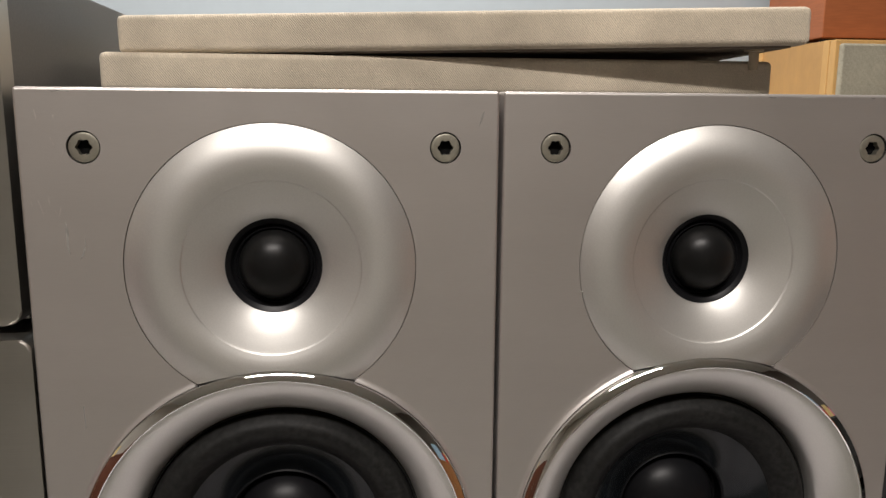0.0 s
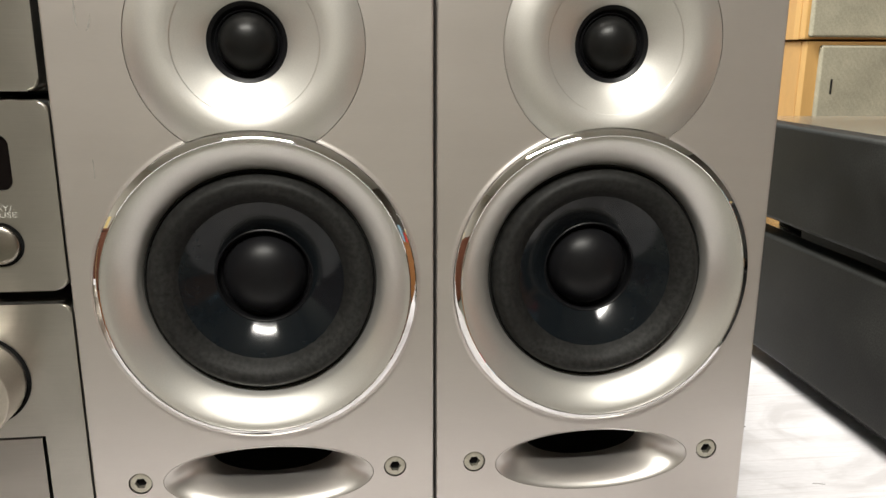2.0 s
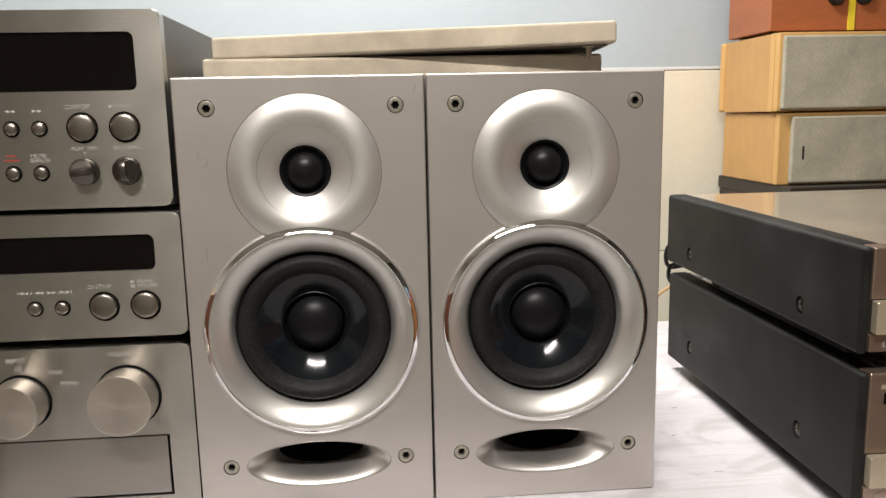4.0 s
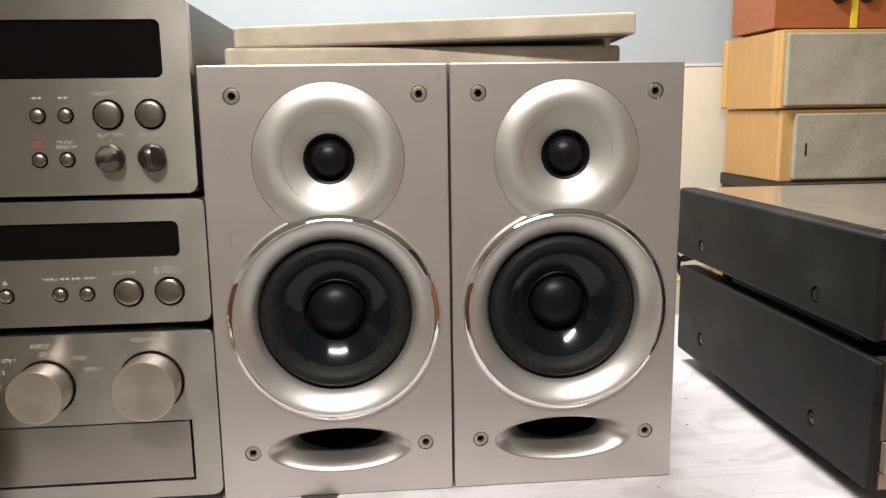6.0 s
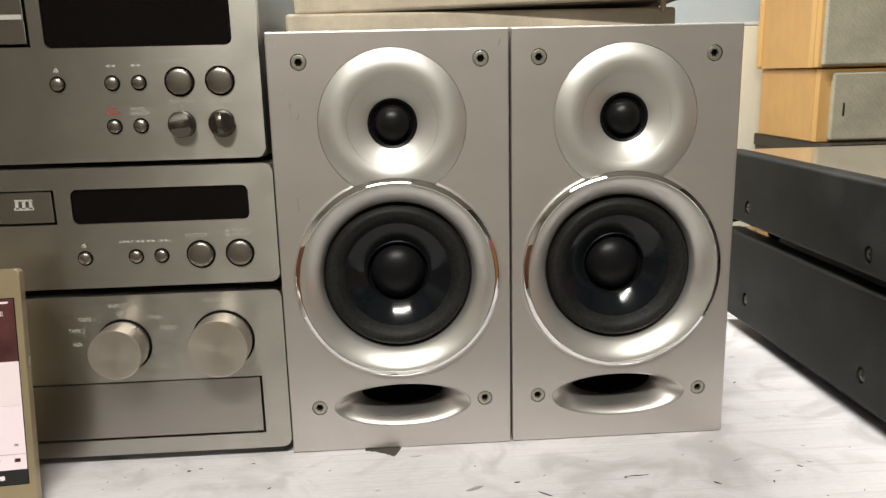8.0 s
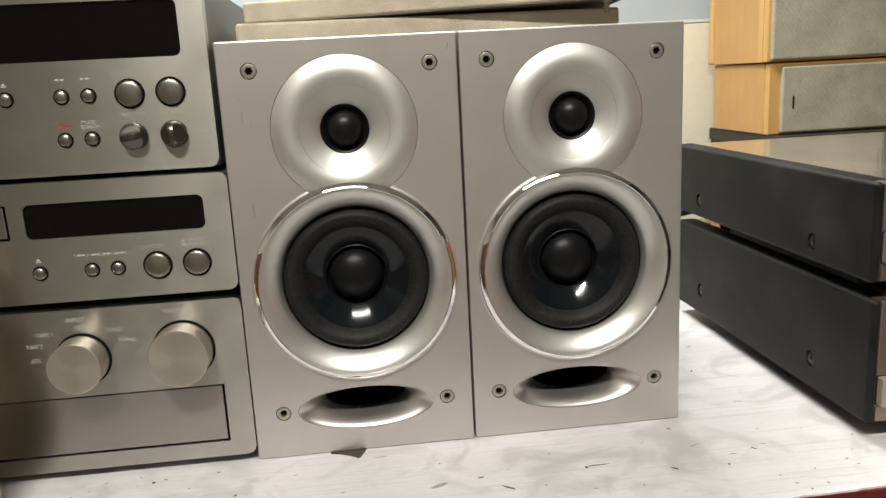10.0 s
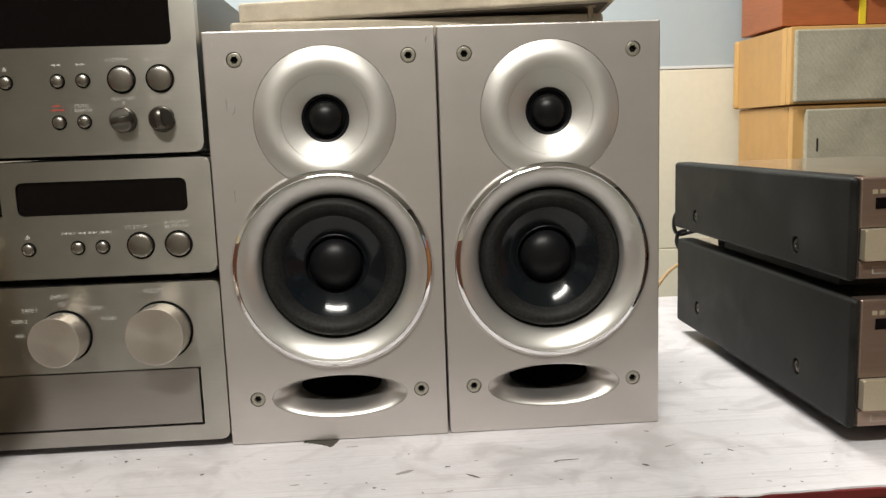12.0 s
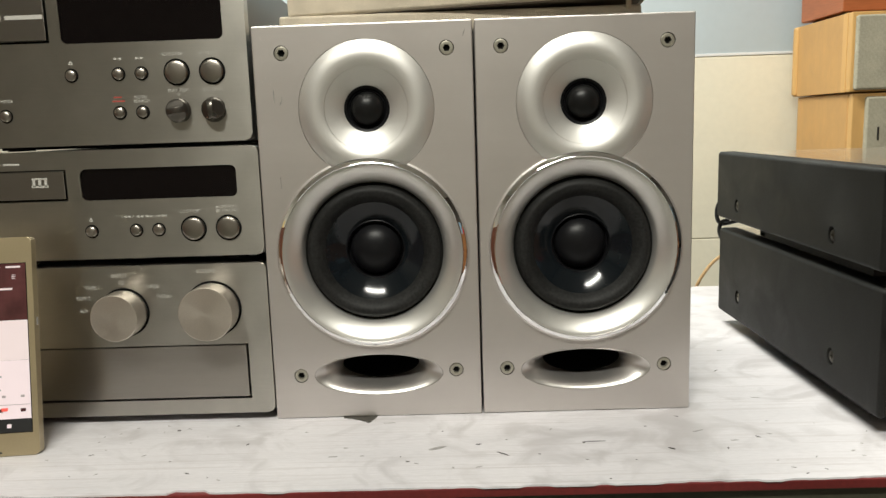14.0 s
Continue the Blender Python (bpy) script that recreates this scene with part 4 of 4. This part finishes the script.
# ---- phone leaning on the stack ----
def smartphone():
    ph = thing("smartphone", (-0.2690, 0.2235, 0.0004), "gold smartphone with a lit screen, propped upright against the stack", "smartphone", "", 6, -9.5)
    w, h, t = 0.0760, 0.1565, 0.0078
    part("shell", prism(outline_rr(-w, 0, 0, h, 0.0030, 5), 0.0, t, 0.0009, 2), M_GOLD, ph, "gold metal shell and bezel")
    y = -0.0003
    sx0, sx1 = -w + 0.0046, -0.0046
    z0, z1, z2, z3, z5 = 0.0168, 0.0263, 0.0683, 0.0970, 0.1376

    def glass(name, x0, x1, za, zb, mat, label="", yy=y):
        return part(name, box(x0, x1, yy, yy + 0.0004, za, zb), mat, scr, label)
    scr = part("screen", box(sx0 - 0.0005, sx1 + 0.0005, -0.00015, 0.0008, z0 - 0.0005, z5 + 0.0005), M_GLASS, ph, "lit phone screen")
    glass("nav_bar", sx0, sx1, z0, z1, M_BLACK)
    glass("page", sx0, sx1, z1 + 0.0001, z2, M_SCR_WHITE)
    glass("page_header", sx0, sx1, z2 + 0.0001, z3, M_SCR_LIGHT)
    glass("picture", sx0, sx1, z3 + 0.0001, z5, M_SCR_DARK)
    y2 = y - 0.0002
    for x, z, wd in ((-0.046, 0.0570, 0.044), (-0.048, 0.0532, 0.040), (-0.045, 0.0500, 0.036), (-0.050, 0.0474, 0.050)):
        glass("text_bar", max(sx0 + 0.004, x - wd / 2), x + wd / 2, z - 0.0006, z + 0.0006, M_SCR_GREY, yy=y2)
    for x, z, wd in ((-0.044, 0.0840, 0.036), (-0.050, 0.0730, 0.024)):
        glass("text_bar", x - wd / 2, x + wd / 2, z - 0.0010, z + 0.0010, M_SCR_GREY, yy=y2)
    glass("divider", sx0, sx1 - 0.0003, 0.0364, 0.0367, M_SCR_GREY, yy=y2)
    for x, wd, mat in ((-0.013, 0.010, M_SCR_LIGHT), (-0.026, 0.008, M_SCR_LIGHT), (-0.034, 0.004, M_SCR_LIGHT)):
        glass("status_bar", x - wd / 2, x + wd / 2, 0.1346, 0.1359, mat, yy=y2)
    glass("tab_bar", -0.050, -0.014, 0.1188, 0.1202, M_SCR_LIGHT, yy=y2)
    glass("text_bar", -0.064, -0.036, 0.1274, 0.1290, M_SCR_LIGHT, yy=y2)
    for k in range(3):
        glass("icon", -0.0140, -0.0116, 0.1268 + 0.0012 * k, 0.1273 + 0.0012 * k, M_SCR_LIGHT, yy=y2)
    glass("icon", -0.0265, -0.0238, 0.1272, 0.1294, M_SCR_LIGHT, yy=y2)
    for x in (-0.010, -0.023):
        glass("icon", x - 0.0012, x + 0.0012, 0.0418, 0.0434, M_SCR_GREY, yy=y2)
    for x in (-0.010, -0.026, -0.042, -0.058):
        glass("icon", x - 0.0018, x + 0.0018, 0.0314, 0.0338, M_SCR_DARK, yy=y2)
    glass("badge", -0.0248, -0.0206, 0.0322, 0.0344, M_SCR_RED, yy=y2 - 0.0002)
    glass("icon", -0.0216, -0.0186, 0.0200, 0.0228, M_SCR_WHITE, yy=y2)
    part("home_icon", lathe([(0.0017, y2), (0, y2)], -0.038, 0.0214, 16), M_SCR_WHITE, scr)
    part("camera_lens", lathe([(0.0014, -0.0003), (0.0, -0.0003)], -0.0245, 0.1465, 20), M_BLACK, ph)
    part("power_button", box(-0.0002, 0.0007, 0.0025, 0.0055, 0.0925, 0.0985, 0.0003), M_CHROME, ph)
    part("speaker_slot", box(-0.052, -0.026, -0.0002, 0.0003, 0.0020, 0.0032), M_BLACK, ph)
    return ph


smartphone()


# ---- big black amplifiers beside the loudspeakers ----
def power_amp(at, h, depth, label):
    a = thing("component_amplifier", at, label, "amplifier", "two large hi-fi units")
    w = 0.434
    fy = 0.012
    cov = part("side_cover", box(0.0, 0.020, fy - 0.001, depth, 0.0, h, 0.0035, 3), M_AMPBLACK, a, "black textured side cover")
    part("front_edge", box(0.0, 0.0066, -0.0012, fy + 0.006, 0.0, h, 0.0032, 4), M_AMPBLACK, cov)
    part("side_cover", box(w - 0.020, w, fy - 0.001, depth, 0.0, h, 0.0035, 3), M_AMPBLACK, a, "black textured side cover")
    part("top_plate", box(0.0195, w - 0.0195, fy, depth - 0.002, h - 0.010, h - 0.0008, 0.001), M_AMPTOP, a, "glossy brownish-black top plate")
    part("chassis", box(0.004, w - 0.004, fy + 0.002, depth - 0.004, 0.002, h - 0.010), M_BLACK, a)
    # invented filler: blocks light so the gap between the units stays black
    part("gap_filler", box(0.012, w - 0.012, 0.030, depth - 0.105, -0.0085, 0.0025), M_BLACK, a, "black filler added to block light in the gap")
    screws = ((0.0700, h * 0.262 if h > 0.08 else 0.0155), (0.2700, h * 0.285 if h > 0.08 else 0.0170))
    cutters = [rings([(0.0056, 0.0070, 0.0), (0.0056, 0.0070, 0.004)], 0, 0, 24, cap_start=True, cap_end=True) for _ in screws]
    for bm, (sy, sz) in zip(cutters, screws):
        bmesh.ops.rotate(bm, verts=bm.verts, cent=(0, 0, 0), matrix=Matrix.Rotation(radians(-90), 3, "Z"))
        bmesh.ops.translate(bm, verts=bm.verts, vec=(-0.001, sy, sz))
    cut(cov, cutters)
    for sy, sz in screws:
        bm = lathe([(0.0050, 0.0), (0.0044, -0.0018), (0.0016, -0.0024), (0.0012, -0.0012), (0.0, -0.0012)], 0, 0, 24)
        bmesh.ops.rotate(bm, verts=bm.verts, cent=(0, 0, 0), matrix=Matrix.Rotation(radians(-90), 3, "Z"))
        bmesh.ops.translate(bm, verts=bm.verts, vec=(0.0030, sy, sz))
        part("screw", bm, M_SCREWDARK, cov, "dark countersunk screw")
    # champagne front
    part("front_panel", prism(outline_rr(0.0068, w - 0.003, 0.0018, h - 0.0005, 0.0012, 2), 0.0, fy, 0.0016, 3), M_CHAMPAGNE, a, "champagne metal front")
    part("lower_strip", prism(outline_rr(0.0070, w - 0.0036, 0.0018, 0.0130, 0.0008, 2), -0.0012, 0.003, 0.0005), M_CHAMPAGNE, a)
    sl = part("led_window", box(0.0172, 0.0360, -0.0004, 0.002, h - 0.0215, h - 0.0140), M_GLASS, a, "dark indicator window")
    shapes("badge", [bar(0.0165 + 0.0052 * k, h - 0.0100, 0.0036, 0.0030) for k in range(5)], -0.0002, M_CREAMBTN, a)
    btn = prism(outline_rr(0.0076, 0.0406, 0.0145, 0.0355, (0.001, 0.0095, 0.0095, 0.001), 6), -0.0060, 0.002, 0.0009, 3)
    part("power_button", btn, M_CREAMBTN, a, "long cream-gold push button")
    part("button_gap", prism(outline_rr(0.0070, 0.0416, 0.0137, 0.0363, (0.001, 0.0102, 0.0102, 0.001), 6), -0.0003, 0.001), M_BLACK, a)
    shapes("tag", [bar(0.0240, 0.0075, 0.0160, 0.0050)], -0.0014, M_PRINT, a)
    shapes("tag", [bar(0.0240, 0.0075, 0.0148, 0.0038)], -0.0016, M_CHAMPAGNE, a)
    for fx in (0.05, w - 0.05):
        for y in (0.06, depth - 0.05):
            f = part("foot", rings([(0.018, 0.018, 0.0), (0.020, 0.020, 0.013)], 0, 0, 24, cap_start=True, cap_end=True), M_BLACK, a)
            f.data.transform(Matrix.Translation((fx, y, 0.0005)) @ Matrix.Rotation(radians(-90), 4, "X"))
    return a


power_amp((0.3218, 0.2165, 0.0130), 0.0912, 0.3290, "large black hi-fi unit with champagne front, standing on the white table")
power_amp((0.3190, 0.2175, 0.1163), 0.0700, 0.3300, "slim black hi-fi unit with champagne front, on another unit")
c = thing("audio_cable", (0.33, 0.552, 0.10), "black audio cables looping behind the large hi-fi units", "cable")
tube("loop", [(0.012, -0.006, 0.030), (-0.001, 0.012, 0.036), (-0.007, 0.012, 0.020), (-0.003, 0.012, 0.004), (0.008, 0.010, 0.006), (0.014, 0.002, 0.010), (0.03, -0.004, 0.012)], 0.0022, M_CABLE, c)
tube("loop", [(0.006, 0.004, 0.010), (0.000, 0.010, 0.010), (-0.003, 0.010, 0.002), (-0.003, 0.008, -0.008), (0.002, 0.002, -0.014), (0.02, -0.004, -0.016)], 0.0022, M_CABLE, c)
c = thing("mains_cable", (0.40, 0.60, 0.0), "tan mains cable rising from behind the table", "cable")
tube("wire", [(-0.060, 0.140, -0.06), (-0.045, 0.140, -0.008), (-0.030, 0.140, 0.018), (-0.014, 0.140, 0.036), (0.006, 0.130, 0.050), (0.05, 0.10, 0.070)], 0.0022, M_TANCABLE, c)


# ---- wooden loudspeakers in the background ----
def wood_speaker(at, w, h, depth, label, rz, tag_x, inset, bulge):
    s = thing("wooden_loudspeaker", at, label, "loudspeaker", "stacked wooden loudspeakers", rz)
    if bulge:
        part("frame_strip", box(0.0, w, 0.0195, 0.0385, 0.0, h, 0.002, 2), M_WOOD2, s, "beech edge strip")
        part("cabinet", box(0.002, w - 0.002, 0.0388, depth - 0.0145, 0.0005, h - 0.0005, 0.001, 2), M_WOOD, s, "yellow beech veneer cabinet")
        part("rear_strip", box(-0.004, w + 0.004, depth - 0.0142, depth + 0.006, 0.0, h, 0.007, 4), M_WOOD2, s, "rounded beech rear edge")
    else:
        part("cabinet", box(0.0, w, 0.0195, depth, 0.0, h, 0.004, 3), M_WOOD, s, "yellow beech veneer cabinet")
    part("front_frame", box(0.0005, w - 0.0005, 0.0, 0.0190, 0.0005, h - 0.0005, 0.003, 2), M_WOOD2, s, "beech front frame")
    g = part("grille", box(inset, w - 0.006, -0.012, 0.001, 0.004, h - 0.008, 0.005, 3), M_GREYCLOTH, s, "grey-green grille cloth")
    part("badge", box(tag_x - 0.002, tag_x + 0.002, -0.0128, -0.0115, h * 0.36, h * 0.54, 0.0003), M_BLACK, g, "small dark upright badge")
    return s


wood_speaker((0.865, 1.352, 0.1090), 0.284, 0.1530, 0.262, "yellow beech loudspeaker with grey grille, lying on dark cabinet", 0, 0.050, 0.024, 0)
wood_speaker((0.855, 1.348, 0.2640), 0.280, 0.1620, 0.268, "yellow beech loudspeaker with grey grille, lying on another loudspeaker", 0, 0.262, 0.006, 1)
cab = thing("low_cabinet", (0.84, 1.300, FLOOR_Z), "dark low cabinet against the wall, under the wooden loudspeakers", "cabinet")
part("body", box(0.032, 0.318, 0.01, 0.34, 0, 0.88, 0.002), M_DARKWOOD, cab)
part("top", box(0.030, 0.322, 0.0, 0.345, 0.8802, 0.9088, 0.002), M_DARKWOOD, cab, "dark cabinet top")

# orange box with a strap on top
ob_ = thing("orange_case", (0.860, 1.400, 0.4270), "orange-brown wooden case with a yellow strap, on the wooden loudspeakers", "case")
part("body", box(0.0, 0.30, 0.0, 0.20, 0.006, 0.26, 0.003, 2), M_ORANGE, ob_, "orange-brown lacquered body")
for fx in (0.02, 0.26):
    for fy in (0.02, 0.16):
        part("foot", box(fx, fx + 0.02, fy, fy + 0.02, 0.0, 0.0065), M_BLACK, ob_)
part("strap", box(0.171, 0.186, -0.0022, 0.0005, 0.006, 0.262, 0.0006), M_YELLOW, ob_, "yellow strap")
kn = part("knob", lathe([(0.0195, 0.0), (0.0195, -0.006), (0.0165, -0.012), (0.006, -0.012), (0.0, -0.011)], 0.142, 0.077, 40), M_BLACK, ob_, "black round knob")
part("socket", lathe([(0.0195, 0.0), (0.0195, -0.006), (0.0165, -0.010), (0.0, -0.010)], 0.203, 0.078, 40), M_BLACK, ob_, "dark round fitting")
part("mark", lathe([(0.0055, -0.0126), (0.0, -0.0126)], 0.146, 0.071, 16), M_PRINTRED, kn, "small red mark")

# tall dark cabinet beside the wooden loudspeakers
tall = thing("tall_cabinet", (1.166, 1.372, FLOOR_Z), "tall dark cabinet standing against the wall", "cabinet")
part("body", box(0.0, 0.60, 0.0, 0.285, 0, 1.75, 0.002), M_DARKWOOD, tall)


# ---- the rest of the room, mirrored in the chrome rings ----
M_REDWOOD = material("red_brown_lacquer", (0.115, 0.040, 0.022), 0.4, 0, (30, 0.15), (4, 0.12), 0.03, (1, 1, 12))
M_TEAK = material("teak_veneer", (0.36, 0.155, 0.055), 0.42, 0, (30, 0.15), (4, 0.12), 0.03, (1, 12, 1))
M_REDBOX = material("red_carton", (0.62, 0.045, 0.04), 0.55, 0, (200, 0.05), (12, 0.08), 0.02)
M_BUFFBOX = material("buff_carton", (0.66, 0.50, 0.22), 0.7, 0, (200, 0.05), (12, 0.08), 0.02)
M_PINKBOX = material("pink_carton", (0.70, 0.26, 0.30), 0.6, 0, (200, 0.05), (12, 0.08), 0.02)
M_BLUEBOX = material("pale_blue_carton", (0.36, 0.55, 0.72), 0.6, 0, (200, 0.05), (12, 0.08), 0.02)


def cupboard(at, w, d, h, mat, label, rz):
    """A long low cupboard with doors; its front looks along -y before turning."""
    c = thing("cupboard", at, label, "cupboard", "", rz)
    part("body", box(0, w, 0.02, d, 0.05, h - 0.03, 0.003), mat, c)
    part("top", box(-0.01, w + 0.01, 0.0, d, h - 0.0298, h, 0.004), mat, c)
    part("plinth", box(0.02, w - 0.02, 0.05, d - 0.02, 0, 0.0498), M_DARKWOOD, c)
    n = max(2, round(w / 0.5))
    for k in range(n):
        door = part("door", box(w * k / n + 0.004, w * (k + 1) / n - 0.004, 0.0, 0.0198, 0.06, h - 0.04, 0.003), mat, c)
        hx = w * (k + (0.88 if k % 2 == 0 else 0.12)) / n
        part("handle", box(hx - 0.008, hx + 0.008, -0.02, -0.0002, h * 0.55, h * 0.55 + 0.12, 0.004), M_CHROME, door, "chrome handle")
    return c


def carton(at, w, d, h, mat, label, rz):
    c = thing("carton", at, label, "box", "cartons on the cupboards", rz)
    part("body", box(0, w, 0, d, 0, h, 0.003), mat, c)
    part("lid", box(-0.003, w + 0.003, -0.003, d + 0.003, h * 0.78, h + 0.003, 0.002), mat, c)
    return c


cupboard((-1.62, -1.65, FLOOR_Z), 2.6, 0.40, 1.16, M_REDWOOD, "long red-brown lacquered cupboard along the side wall", 90)
cupboard((1.90, 0.65, FLOOR_Z), 2.4, 0.40, 1.02, M_TEAK, "long teak cupboard along the side wall", -90)
carton((1.96, -0.28, FLOOR_Z + 1.0205), 0.34, 0.28, 0.17, M_REDBOX, "red carton on the teak cupboard", -90)
carton((1.96, 0.08, FLOOR_Z + 1.0205), 0.30, 0.28, 0.24, M_BUFFBOX, "buff carton on the teak cupboard", -90)
carton((1.96, 0.42, FLOOR_Z + 1.0205), 0.28, 0.28, 0.20, M_PINKBOX, "pink carton on the teak cupboard", -90)
carton((1.96, -0.72, FLOOR_Z + 1.0205), 0.36, 0.28, 0.30, M_BLUEBOX, "pale blue carton on the teak cupboard", -90)
carton((-1.68, -0.22, FLOOR_Z + 1.1605), 0.32, 0.28, 0.14, M_BUFFBOX, "buff carton on the red-brown cupboard", 90)


# ---- ceiling tube fitting, the rear one made up for the fill lamp ----
for lx, ly in ((LAMP_X, LAMP_Y), (LAMP_X + 0.1, 0.95)):
    fit_ = thing("ceiling_lamp", (lx, ly, CEIL_Z), "unseen white tube lamp fitting hanging under the ceiling", "lamp", "ceiling lamps")
    part("housing", box(-0.43, 0.43, -0.060, 0.060, LAMP_Z + 0.012 - CEIL_Z, LAMP_Z + 0.06 - CEIL_Z, 0.004), M_TRIM, fit_)
    for sx in (-0.25, 0.25):
        part("hanger", box(sx - 0.004, sx + 0.004, -0.004, 0.004, LAMP_Z + 0.06 - CEIL_Z, 0.0), M_STEEL, fit_)


# ---- wall tiles ----
def tiles():
    tw, th, g = 0.400, 0.450, 0.0025
    me = None
    z = DADO_Z - 0.0036 - th
    for row in range(2):
        for col in range(8):
            x = -0.70 + col * tw
            if me is None:
                ob = part("tile", box(0, tw - g, 0, 0.006, 0, th - g, 0.0012, 1), M_TILE, low)
                ob.modifiers.clear()
                me = ob.data
            else:
                ob = new("tile", me)
                ob.parent = low
            ob.location = (x, WALL_Y - 0.001, z - row * th)


tiles()
